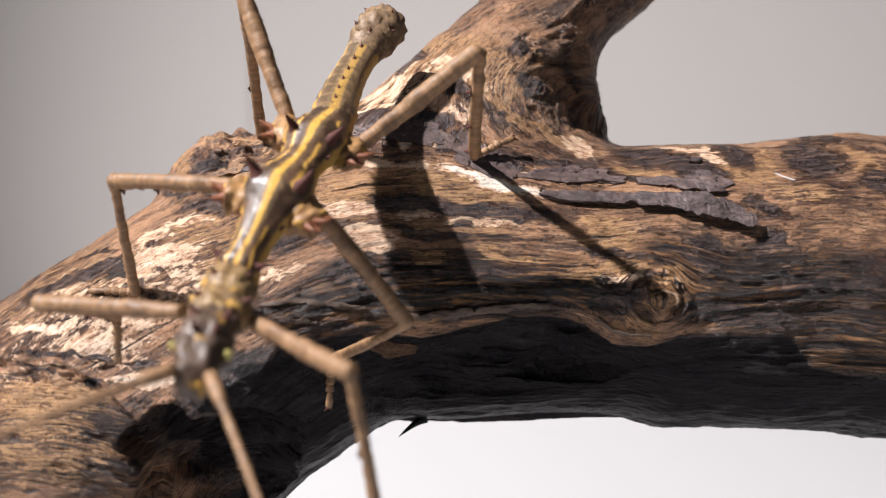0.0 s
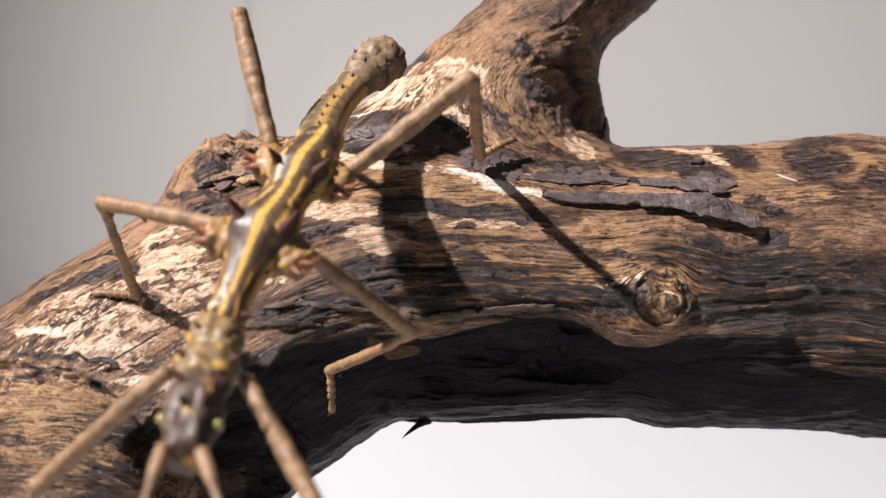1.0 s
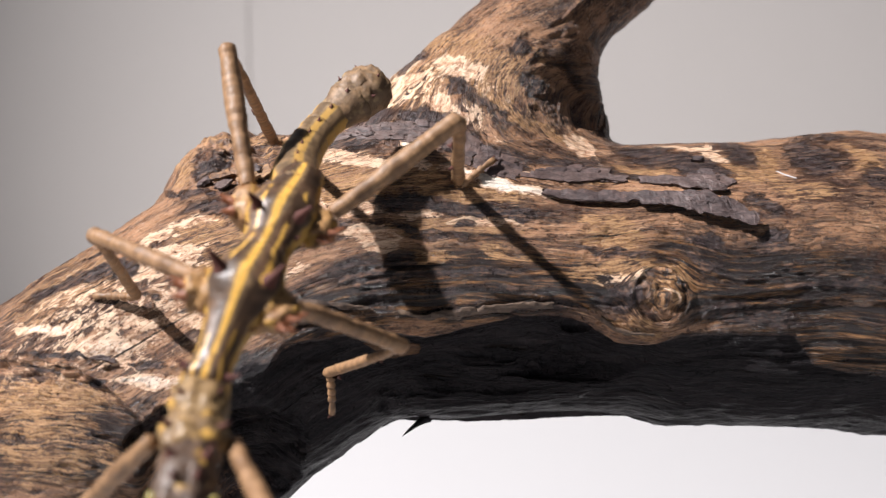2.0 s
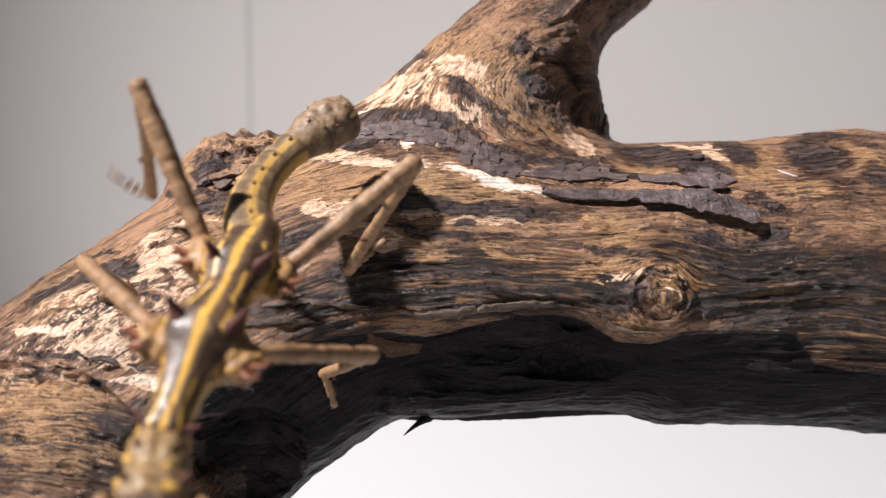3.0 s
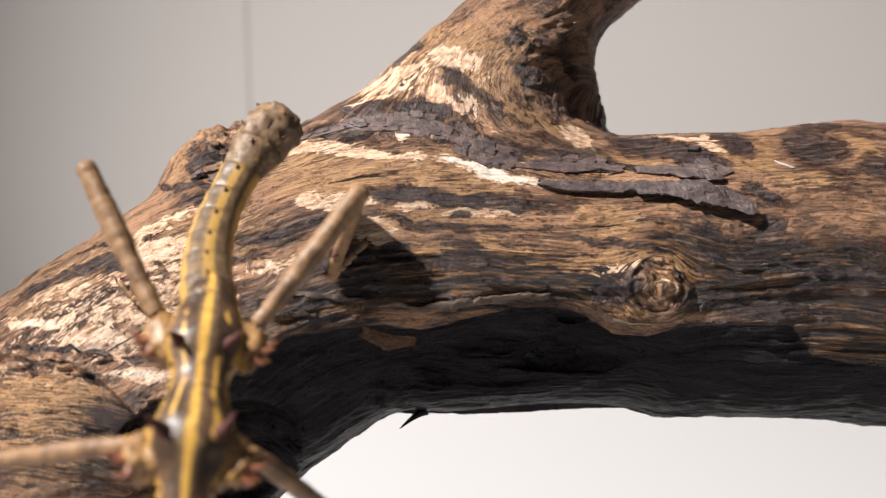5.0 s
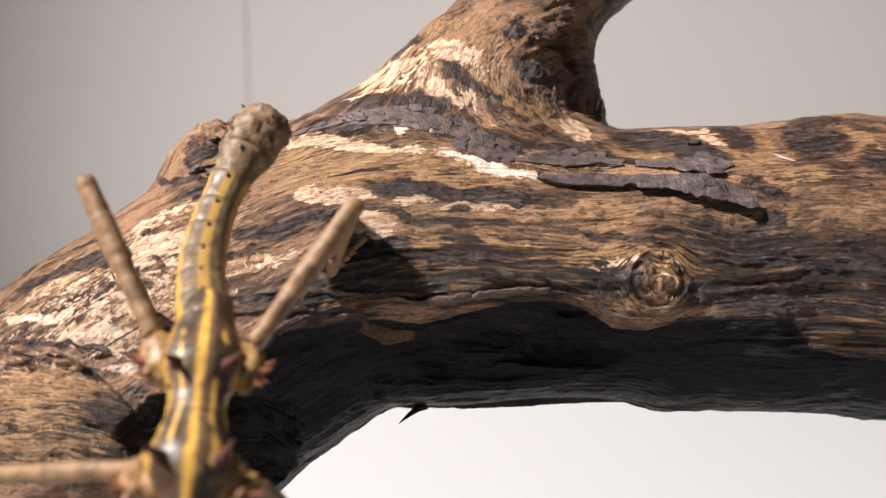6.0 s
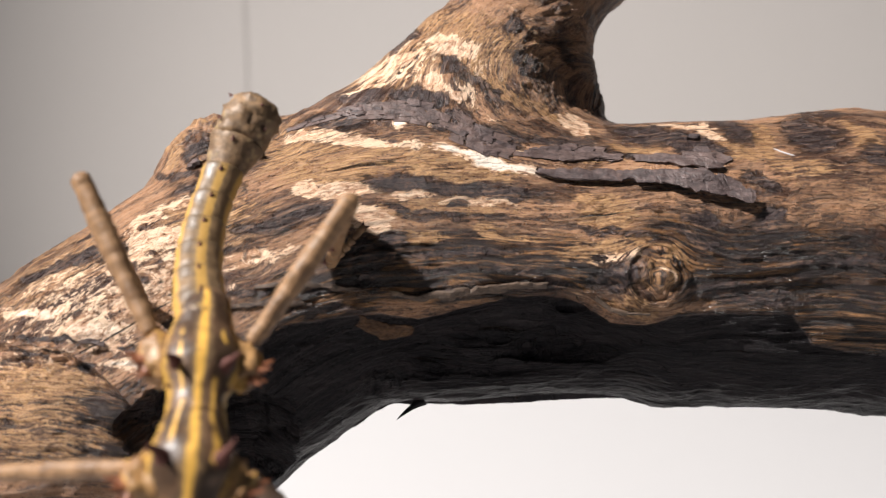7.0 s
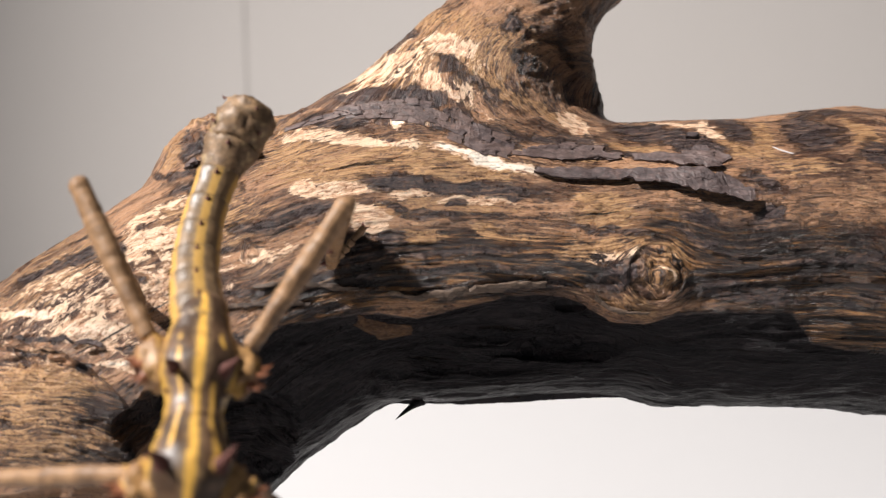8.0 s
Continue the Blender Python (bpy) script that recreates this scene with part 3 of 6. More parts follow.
def grain_field(p):
    """Coordinates in which the wood's fibres run straight along the first."""
    u, v, d1 = along(p, TRUNK)
    d2 = chain_distance(np.asarray(p, np.float32), LIMB, 0.01)
    u2, v2, _ = along(p, FORK)
    on_limb = d2 + 0.0035 * fractal(p * 160, 2, 5) + 0.02 * np.clip((0.110 - p[:, 2]) / 0.010, 0, 1) < d1 + 0.004
    v = v + 0.0022 * fractal(np.stack([u * 22, v * 40, u * 0], 1), 3, 11)
    v2 = v2 + 0.0030 * fractal(np.stack([u2 * 40, v2 * 60, u2 * 0], 1), 3, 12)
    shift = np.zeros(len(p))
    for x, z, r in KNOTS:
        a, b = p[:, 0] - x, p[:, 2] - z
        rho = np.sqrt(a * a + b * b) + 1e-6
        shift += np.where(rho < r, 0.5 * rho + 0.0012 * fractal(p * 330, 3, 41) - b, -b * r * r / rho ** 2) * np.clip(3.5 - rho / r, 0, 1) * (p[:, 1] < 0.222)
    v, v2 = v + shift, v2 + shift
    lobe = under_lobe_edge(p) > 0
    u = np.where(lobe, p[:, 0] * 1.2 + 0.4, u)
    v = np.where(lobe, p[:, 2] + 14 * np.maximum(0, p[:, 0] + 0.074) ** 2 + 0.0016 * fractal(p * np.array((60, 60, 110)), 3, 64), v)
    return np.where(on_limb, u2 * 1.9 + 0.7, u), np.where(on_limb, v2 * 0.42, v), on_limb


def refine(verts, faces, chosen):
    """Splits the chosen quads into four; gives also the seam's new points with the ends between which they lie."""
    fine_verts, fine_faces = split_quads(verts, faces[chosen])
    m = len(verts)
    edges = np.sort(np.stack([faces[chosen], np.roll(faces[chosen], -1, 1)], 2).reshape(-1, 2), 1)
    edges, counts = np.unique(edges, axis=0, return_counts=True)
    seam = np.flatnonzero(counts == 1)
    return fine_verts, fine_faces, faces[~chosen], seam + m, edges[seam]


def driftwood():
    verts, faces = surface_net(log_distance, (-0.235, 0.125, -0.100), (0.345, 0.295, 0.205), 0.00125)
    verts, faces = split_quads(verts, faces)
    normal = outward(verts, faces)
    centre = verts[faces].mean(1)
    facing = normal[faces[:, 0]] @ np.array((0, -0.97, 0.24)) > -0.15
    near = facing & (centre[:, 0] > -0.098) & (centre[:, 0] < 0.108) & (centre[:, 2] > 0.030) & (centre[:, 2] < 0.140)
    verts, fine_faces, rest, seam, ends = refine(verts, faces, near)
    normal = outward(verts, np.concatenate([fine_faces, rest]))
    u, v, on_limb = grain_field(verts)
    torn = ragged(verts)
    fibrous = patch_sum(torn, FIBROUS)
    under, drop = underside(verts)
    coarse = np.stack([u * 26, v * 85, u * 0], 1)
    fine = np.stack([u * 40, v * 420, u * 0 + 4], 1)
    thin = np.stack([u * 70, v * 900, u * 0 + 9], 1)
    ridge = 1 - np.abs(fractal(fine, 3, 21))
    relief = 0.00075 * fractal(coarse, 4, 20) + (0.00022 + 0.00045 * fibrous) * ridge + 0.00022 * fibrous * fractal(thin, 2, 23) + 0.0009 * fractal(verts * 55, 3, 24)
    relief = relief + 0.00016 * fractal(verts * np.array((420, 420, 900)), 3, 26)
    for x, z, r in KNOTS:
        close = np.exp(-((verts[:, 0] - x) ** 2 + (verts[:, 2] - z) ** 2) / r ** 2) * (verts[:, 1] < 0.222)
        relief = relief + 0.0007 * close * fractal(verts * 480, 4, 27)
    # frayed top of the broken stub, flaky spots
    for x, z, w, h, depth in ((-0.0455, 0.1040, 0.0120, 0.0044, 0.0020), (0.0309, 0.0915, 0.0060, 0.0028, 0.0007), (0.0712, 0.0988, 0.0060, 0.0022, 0.0005), (-0.0720, 0.0655, 0.0160, 0.0036, 0.0010), (0.0350, 0.0790, 0.0060, 0.0050, 0.0006)):
        close = np.exp(-((verts[:, 0] - x) / w) ** 2 - ((verts[:, 2] - z) / h) ** 2)
        relief = relief + depth * close * fractal(verts * np.array((300, 300, 620)), 4, 29)
    # the wood breaks off in a step over the darkened bark of the underside
    shelf = np.interp(verts[:, 0], (-0.036, -0.028, 0.040, 0.048), (0.0, 1.0, 1.0, 0.0))
    relief = relief - 0.0017 * shelf * np.clip(drop / 0.0009, 0, 1) * (verts[:, 1] < 0.21)
    relief = relief - 0.0011 * np.clip(under_lobe_edge(verts) / 0.0007, 0, 1) * np.clip((0.0600 - verts[:, 2]) / -0.006 + 1.0, 0.25, 1) * (verts[:, 1] < 0.2)
    relief = relief * np.clip((verts[:, 2] - FLOOR_Z) / 0.004, 0, 1)
    verts = verts + normal * relief[:, None]
    verts[seam] = verts[ends].mean(1)
    verts[:, 2] = np.maximum(verts[:, 2], FLOOR_Z + 0.0004)
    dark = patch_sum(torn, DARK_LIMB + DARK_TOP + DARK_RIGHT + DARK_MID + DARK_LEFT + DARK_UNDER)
    tone = np.stack([np.maximum(under, dark), patch_sum(torn, BARE_LIMB + BARE_TOP + BARE_LEFT), patch_sum(torn, OCHRE_TOP + OCHRE_REST + TAN_SHEEN_TOP)], 1)
    me = bpy.data.meshes.new("driftwood")
    faces = np.concatenate([fine_faces, rest])
    me.from_pydata(verts, [], faces)
    me.polygons.foreach_set("use_smooth", np.ones(len(faces), bool))
    me.attributes.new("grain", "FLOAT_VECTOR", "POINT").data.foreach_set("vector", np.stack([u, v, fibrous], 1).astype(np.float32).ravel())
    me.attributes.new("tone", "FLOAT_VECTOR", "POINT").data.foreach_set("vector", tone.astype(np.float32).ravel())
    me.materials.append(WOOD)
    ob = new("driftwood", me)
    return tagged(ob, "weathered brown driftwood log with a forked limb and dark bark", "driftwood")


log = driftwood()


# ---- the insect: a spiny stick insect, striped yellow and olive, with tan legs ----
def cuticle(name, stripes, ground, dark, yellow, gloss=0.34):
    """Insect skin. "skin" holds way along (m), way across (-1 to 1) and height (-1 to 1). stripes: 0 mottled, 1 thorax, 2 abdomen, 3 ringed leg."""
    n = Nodes(name)
    sep = n.make("ShaderNodeSeparateXYZ")
    n.tree.links.new(n.attribute("skin").outputs["Vector"], sep.inputs[0])
    far, across, up = sep.outputs
    p = n.place()
    fine, mid, big = n.noise(p, 2600, 3, 0.6), n.noise(p, 700, 4, 0.6), n.noise(p, 240, 3, 0.5)
    wob = n.math("ADD", n.math("MULTIPLY", n.math("SUBTRACT", mid, 0.5), 0.22), n.math("MULTIPLY", n.math("SUBTRACT", big, 0.5), 0.30))
    side = n.math("ADD", n.math("ABSOLUTE", across), wob)
    height = n.math("ADD", n.math("MULTIPLY", mid, 0.7), n.math("MULTIPLY", fine, 0.3))
    colour = n.mix(n.ramp(mid, 0.35, 0.65), ground, tuple(c * 0.55 for c in ground))
    if stripes == 0:
        colour = n.mix(n.math("MULTIPLY", n.ramp(big, 0.47, 0.60), 0.5), colour, tuple(c * 1.4 for c in dark))
        colour = n.mix(n.math("MULTIPLY", n.ramp(n.noise(p, 330, 2), 0.58, 0.68), 0.6), colour, yellow)
    elif stripes == 3:
        rings = n.make("ShaderNodeCombineXYZ")
        n.tree.links.new(far, rings.inputs[0])
        ring = n.noise(rings.outputs[0], 900, 3, 0.6)
        colour = n.mix(n.ramp(n.math("ADD", ring, n.math("MULTIPLY", n.math("SUBTRACT", mid, 0.5), 0.6)), 0.40, 0.62), tuple(c * 0.80 for c in ground), tuple(min(1, c * 1.18) for c in ground))
        colour = n.mix(n.math("MULTIPLY", n.ramp(big, 0.52, 0.66), 0.45), colour, dark)
        height = n.math("ADD", height, n.math("MULTIPLY", ring, 0.5))
    elif stripes == 1:
        # dark back, thin broken side lines, ochre flanks, bright middle line
        colour = n.mix(n.math("MULTIPLY", n.ramp(side, 0.16, 0.30), n.ramp(side, 0.92, 0.80)), colour, n.mix(n.ramp(big, 0.42, 0.62), dark, tuple(c * 2.4 for c in dark)))
        line = n.math("MULTIPLY", n.ramp(side, 0.44, 0.53), n.ramp(side, 0.64, 0.55))
        colour = n.mix(n.math("MULTIPLY", line, n.ramp(n.noise(p, 170, 2), 0.48, 0.58)), colour, yellow)
        colour = n.mix(n.ramp(side, 0.84, 0.96), colour, tuple(c * 0.62 for c in yellow))
        middle = n.ramp(n.math("ADD", n.math("ABSOLUTE", n.math("ADD", across, 0.02)), n.math("MULTIPLY", wob, 0.25)), 0.165, 0.075)
        colour = n.mix(middle, colour, n.mix(n.ramp(n.math("ADD", n.math("MULTIPLY", mid, 0.6), n.math("MULTIPLY", big, 0.4)), 0.48, 0.62), yellow, (0.30, 0.155, 0.035)))
    else:
        # grey olive rings, dull middle line, yellow edges, dark joints
        colour = n.mix(n.math("MULTIPLY", n.ramp(side, 0.22, 0.36), n.ramp(side, 0.86, 0.74)), colour, n.mix(n.ramp(big, 0.4, 0.62), dark, tuple(c * 2.0 for c in dark)))
        colour = n.mix(n.math("MULTIPLY", n.ramp(side, 0.78, 0.90), 0.75), colour, yellow)
        middle = n.ramp(n.math("ADD", n.math("ABSOLUTE", n.math("ADD", across, 0.04)), n.math("MULTIPLY", wob, 0.35)), 0.26, 0.14)
        colour = n.mix(n.math("MULTIPLY", middle, 0.75), colour, tuple(c * 0.85 for c in yellow))
        colour = n.mix(n.math("MULTIPLY", n.ramp(n.math("ADD", far, n.math("MULTIPLY", n.math("SUBTRACT", mid, 0.5), 0.0012)), 0.0042, 0.0052), 0.55), colour, dark)
    colour = n.mix(n.math("MULTIPLY", n.ramp(fine, 0.58, 0.72), 0.4), colour, dark)
    n.set(Base_Color=colour, Roughness=n.ramp(mid, 0.3, 0.7, gloss, gloss + 0.2), Specular_IOR_Level=0.4 if stripes in (1, 2) else 0.35,
          Normal=n.bump(height, 0.3 if stripes in (1, 2) else 0.55, 0.0004))
    return n.material


YELLOW, OLIVE = (0.62, 0.355, 0.070), (0.052, 0.029, 0.016)
THORAX_SKIN = cuticle("striped thorax skin", 1, (0.190, 0.120, 0.060), OLIVE, YELLOW, 0.34)
ABDOMEN_SKIN = cuticle("striped abdomen skin", 2, (0.235, 0.155, 0.078), (0.098, 0.062, 0.032), (0.52, 0.300, 0.068), 0.36)
TAIL_SKIN = cuticle("knobbly tail skin", 0, (0.25, 0.155, 0.082), (0.045, 0.028, 0.018), (0.34, 0.24, 0.12), 0.45)
FORE_SKIN = cuticle("mottled fore body skin", 0, (0.30, 0.19, 0.085), (0.06, 0.035, 0.02), YELLOW, 0.36)
HEAD_SKIN = cuticle("mottled head skin", 0, (0.11, 0.070, 0.048), (0.045, 0.028, 0.02), YELLOW, 0.36)
COXA_SKIN = cuticle("mottled hip skin", 0, (0.36, 0.200, 0.078), (0.10, 0.045, 0.024), YELLOW, 0.4)
LEG_SKIN = cuticle("tan leg skin", 3, (0.245, 0.140, 0.070), (0.080, 0.040, 0.020), YELLOW, 0.42)
THORN = paint_material("dark red brown thorn", (0.100, 0.026, 0.016), 0.8, 0.25)
HIP_THORN = paint_material("orange brown thorn", (0.30, 0.100, 0.038), 0.5, 0.35)
EYE = paint_material("yellow green eye", (0.30, 0.25, 0.07), 0.2, 0.1)


def loft(name, stations, material, parent, around=28, lumps=0.0, seed=1, label="", power=2.0, scale=1.0):
    """A closed skin over cross-sections: x, half width, rise, drop, z."""
    s = rounded(np.array(stations, float), 4) * scale
    verts, skin, faces = [], [], []
    for x, w, rise, drop, z in s:
        for k in range(around):
            a = 2 * math.pi * k / around
            c, q = math.cos(a), math.sin(a)
            c, q = math.copysign(abs(c) ** (2 / power), c), math.copysign(abs(q) ** (2 / power), q)
            verts.append((x, w * c, z + (rise if q > 0 else drop) * q))
            skin.append((x, c, q))
    verts = np.array(verts)
    n = len(s)
    for i in range(n - 1):
        for k in range(around):
            a, b = i * around + k, i * around + (k + 1) % around
            faces.append((a, a + around, b + around, b))
    faces.append(tuple(range(around)))
    faces.append(tuple(reversed(range((n - 1) * around, n * around))))
    if lumps:
        centre = np.repeat(np.stack([s[:, 0], s[:, 0] * 0, s[:, 4]], 1), around, 0)
        way = verts - centre
        way /= np.linalg.norm(way, axis=1)[:, None] + 1e-9
        verts = verts + way * (lumps * fractal(verts * 900, 3, seed))[:, None]
    ob = mesh_object(name, verts.tolist(), [f[::-1] for f in faces], material)
    ob.data.attributes.new("skin", "FLOAT_VECTOR", "POINT").data.foreach_set("vector", np.array(skin, np.float32).ravel())
    ob.parent = parent
    return tagged(ob, label)


def spine_mesh(size, width, bend=0.2, material=THORN):
    bm = bmesh.new()
    rings = []
    for i in range(6):
        t = i / 5
        r = width * (1 - t) ** 0.8 * (1.5 - 0.5 * min(1, 3 * t)) + width * 0.04
        rings.append([bm.verts.new((r * math.cos(k * math.pi / 4) + bend * size * t * t, r * math.sin(k * math.pi / 4), size * t)) for k in range(8)])
    for a, b in zip(rings[:-1], rings[1:]):
        for k in range(8):
            bm.faces.new((a[k], a[(k + 1) % 8], b[(k + 1) % 8], b[k]))
    bm.faces.new(rings[-1])
    me = bpy.data.meshes.new("spine")
    bm.to_mesh(me)
    bm.free()
    me.polygons.foreach_set("use_smooth", [True] * len(me.polygons))
    me.materials.append(material)
    return me


def spine(mesh, parent, at, way, scale=1.0):
    ob = new("spine", mesh)
    ob.parent = parent
    if parent == insect:
        at = Vector(at) * BODY_SIZE
    turn = Vector(way).to_track_quat("Z", "Y").to_matrix().to_4x4()
    ob.matrix_basis = Matrix.Translation(at) @ turn @ Matrix.Diagonal((scale, scale, scale, 1))
    return ob


BODY_SIZE = 0.925
insect = tagged(new("stick_insect"), "spiny stick insect striped yellow and olive, walking over the driftwood", "insect")
BIG, HIP = spine_mesh(0.0038, 0.0009), spine_mesh(0.0026, 0.0007, 0.2, HIP_THORN)
SMALL, TINY = spine_mesh(0.0022, 0.00055), spine_mesh(0.0011, 0.00042)

metathorax = loft("metathorax", [
    (-0.0085, 0.0038, 0.0026, 0.0028, -0.0002), (-0.0055, 0.0042, 0.0032, 0.0032, 0.0000), (-0.0015, 0.0049, 0.0035, 0.0034, 0.0002), (0.0025, 0.0060, 0.0044, 0.0036, 0.0004), (0.0060, 0.0063, 0.0050, 0.0036, 0.0005),
    (0.0095, 0.0051, 0.0039, 0.0034, 0.0002), (0.0125, 0.0043, 0.0034, 0.0033, 0.0000), (0.0152, 0.0045, 0.0035, 0.0034, 0.0002)], THORAX_SKIN, insect, 40, 0.00022, 3, scale=BODY_SIZE)
mesothorax = loft("mesothorax", [
    (0.0122, 0.0039, 0.0030, 0.0031, 0.0000), (0.0152, 0.0045, 0.00345, 0.0034, 0.0002), (0.0185, 0.0053, 0.0040, 0.0035, 0.0004), (0.0220, 0.0062, 0.0049, 0.0037, 0.0004), (0.0250, 0.0061, 0.0047, 0.0037, 0.0000),
    (0.0285, 0.0045, 0.0036, 0.0034, -0.0013), (0.0322, 0.0035, 0.0031, 0.0031, -0.0027), (0.0360, 0.0032, 0.0029, 0.0028, -0.0040),
    (0.0388, 0.0040, 0.0033, 0.0030, -0.0050), (0.0402, 0.0034, 0.0026, 0.0025, -0.0055)], THORAX_SKIN, insect, 40, 0.00022, 5, scale=BODY_SIZE)
for side in (-1, 1):
    spine(BIG, insect, (0.0072, side * 0.0034, 0.0032), (0.1, side * 0.55, 1.0), 1.1)
    spine(BIG, insect, (0.0235, side * 0.0036, 0.0030), (-0.2, side * 0.6, 1.0), 1.25)
    spine(SMALL, insect, (0.0386, side * 0.0034, -0.0030), (-0.1, side * 0.9, 0.6), 1.0)
    for x, zz in ((0.0072, 0.0), (0.0280, -0.0005)):
        # coxal lobes with a ring of thorns at the hips
        lobe = loft("coxa", [(0, 0.0012, 0.0012, 0.0012, 0), (0.0012, 0.0028, 0.0026, 0.0026, 0), (0.0036, 0.0026, 0.0023, 0.0023, 0), (0.0052, 0.0019, 0.0018, 0.0018, 0), (0.0058, 0.0008, 0.0008, 0.0008, 0)],
                    COXA_SKIN, insect, 24, 0.0008, 7 + int(x * 1000) + side)
        lobe.matrix_basis = pose((x - 0.0040) * BODY_SIZE, side * 0.0026, zz - 0.0006, 0, 0, side * 74) @ Matrix.Diagonal((1.12, 1.5 if x < 0.01 else 1.3, 1.05, 1))
        for k, way in enumerate(((-0.2, side * 1.0, 0.4), (0.25, side * 1.0, 0.6), (0.5, side * 0.9, 0.1), (0.8, side * 0.7, 0.4))):
            spine(HIP, insect, (x - 0.0022 + 0.0009 * k, side * (0.0089 - 0.0003 * k), zz + 0.0002 + 0.0004 * (k % 2)), way, 1.1 - 0.1 * k)
    spine(SMALL, insect, (0.0105, side * 0.0042, 0.0016), (-0.2, side * 0.8, 0.6), 0.55)
    spine(SMALL, insect, (0.0300, side * 0.0036, -0.0010), (-0.2, side * 0.8, 0.6), 0.6)

# abdomen: eight rings, each with a dark spine on its back
WIDTHS = [0.0042, 0.0041, 0.0039, 0.0037, 0.0035, 0.0033, 0.0035, 0.0048]
SIZES = [0.0052, 0.0054, 0.0054, 0.0054, 0.0054, 0.0054, 0.0056, 0.0082]
abdomen = []
for k in range(8):
    w, v, size = WIDTHS[k], WIDTHS[min(k + 1, 7)], SIZES[k]
    if k < 7:
        ring = loft("abdomen_ring", [(-0.0008, w * 0.90, w * 0.70, w * 0.68, 0), (0.0004, w, w * 0.78, w * 0.74, 0), (size * 0.5, (w + v) / 2 * 1.0, (w + v) / 2 * 0.77, (w + v) / 2 * 0.74, 0),
                                     (size - 0.0003, v * 1.03, v * 0.82, v * 0.76, 0), (size + 0.0004, v * 0.93, v * 0.70, v * 0.68, 0)], ABDOMEN_SKIN if k < 6 else TAIL_SKIN, insect, 32, 0.00013, 10 + k)
        spine(TINY, ring, (size * 0.78, 0.0001, v * 0.76), (0.55, 0, 1), 0.8)
    else:
        ring = loft("tail", [(-0.0008, 0.0039, 0.0034, 0.0032, 0), (0.0010, 0.0045, 0.0040, 0.0038, 0), (0.0038, 0.0049, 0.0044, 0.0042, 0.0002), (0.0066, 0.0047, 0.0041, 0.0040, 0.0002),
                             (0.0082, 0.0037, 0.0034, 0.0034, 0.0002), (0.0086, 0.0018, 0.0018, 0.0018, 0.0002)], TAIL_SKIN, insect, 36, 0.00075, 20, "knobbly grey-brown tail tip")
        for i, (x, a) in enumerate(((0.002, 30), (0.005, 75), (0.003, 140), (0.0065, 110), (0.0068, 20))):
            spine(TINY, ring, (x, 0.0049 * math.cos(radians(a)), 0.0042 * math.sin(radians(a))), (0.4, math.cos(radians(a)), math.sin(radians(a))), 0.7)
    abdomen.append(ring)

# fore body
prothorax = loft("prothorax", [
    (-0.0010, 0.0028, 0.0022, 0.0022, 0), (0.0006, 0.0038, 0.0031, 0.0029, 0), (0.0034, 0.0042, 0.0036, 0.0031, 0), (0.0062, 0.0036, 0.0031, 0.0029, 0), (0.0085, 0.0045, 0.0035, 0.0031, 0),
    (0.0105, 0.0039, 0.0030, 0.0029, 0), (0.0118, 0.0033, 0.0024, 0.0024, 0)], FORE_SKIN, insect, 40, 0.0007, 31, "mottled yellow-brown fore body with blunt knobs")
head = loft("head", [
    (0.0105, 0.0028, 0.0022, 0.0022, 0), (0.0125, 0.0036, 0.0031, 0.0027, 0.0003), (0.0160, 0.0038, 0.0034, 0.0029, 0.0006), (0.0195, 0.0037, 0.0028, 0.0029, 0.0002), (0.0230, 0.0030, 0.0019, 0.0026, -0.0006),
    (0.0252, 0.0020, 0.0010, 0.0020, -0.0014)], HEAD_SKIN, insect, 40, 0.0008, 33, "mottled grey-brown head with small horns")
for side in (-1, 1):
    spine(SMALL, prothorax, (0.0030, side * 0.0024, 0.0026), (-0.2, side * 0.6, 1), 0.7)
    spine(SMALL, prothorax, (0.0085, side * 0.0034, 0.0022), (0.2, side * 0.8, 0.8), 0.8)
    spine(SMALL, head, (0.0150, side * 0.0022, 0.0036), (-0.3, side * 0.5, 1), 1.0)
    spine(SMALL, head, (0.0180, side * 0.0014, 0.0034), (-0.1, side * 0.3, 1), 0.7)
    bm = bmesh.new()
    bmesh.ops.create_uvsphere(bm, u_segments=16, v_segments=10, radius=0.0008)
    eye = part("eye", bm, EYE, head, "round yellow-green eye")
    eye.matrix_basis = pose(0.0196, side * 0.0037, 0.0008)
antennae = {}
for side, key in ((-1, "right"), (1, "left")):
    stations = []
    for i in range(15):
        t = i / 14
        r = 0.00042 * (1 - t) + 0.00022 + (0.00035 if i < 2 else 0) + (0.00006 if i % 2 else 0)
        stations.append((0.046 * t, r, r, r, -0.0045 * t * t + 0.0015 * t))
    antennae[key] = loft("antenna", stations, LEG_SKIN, head, 12)


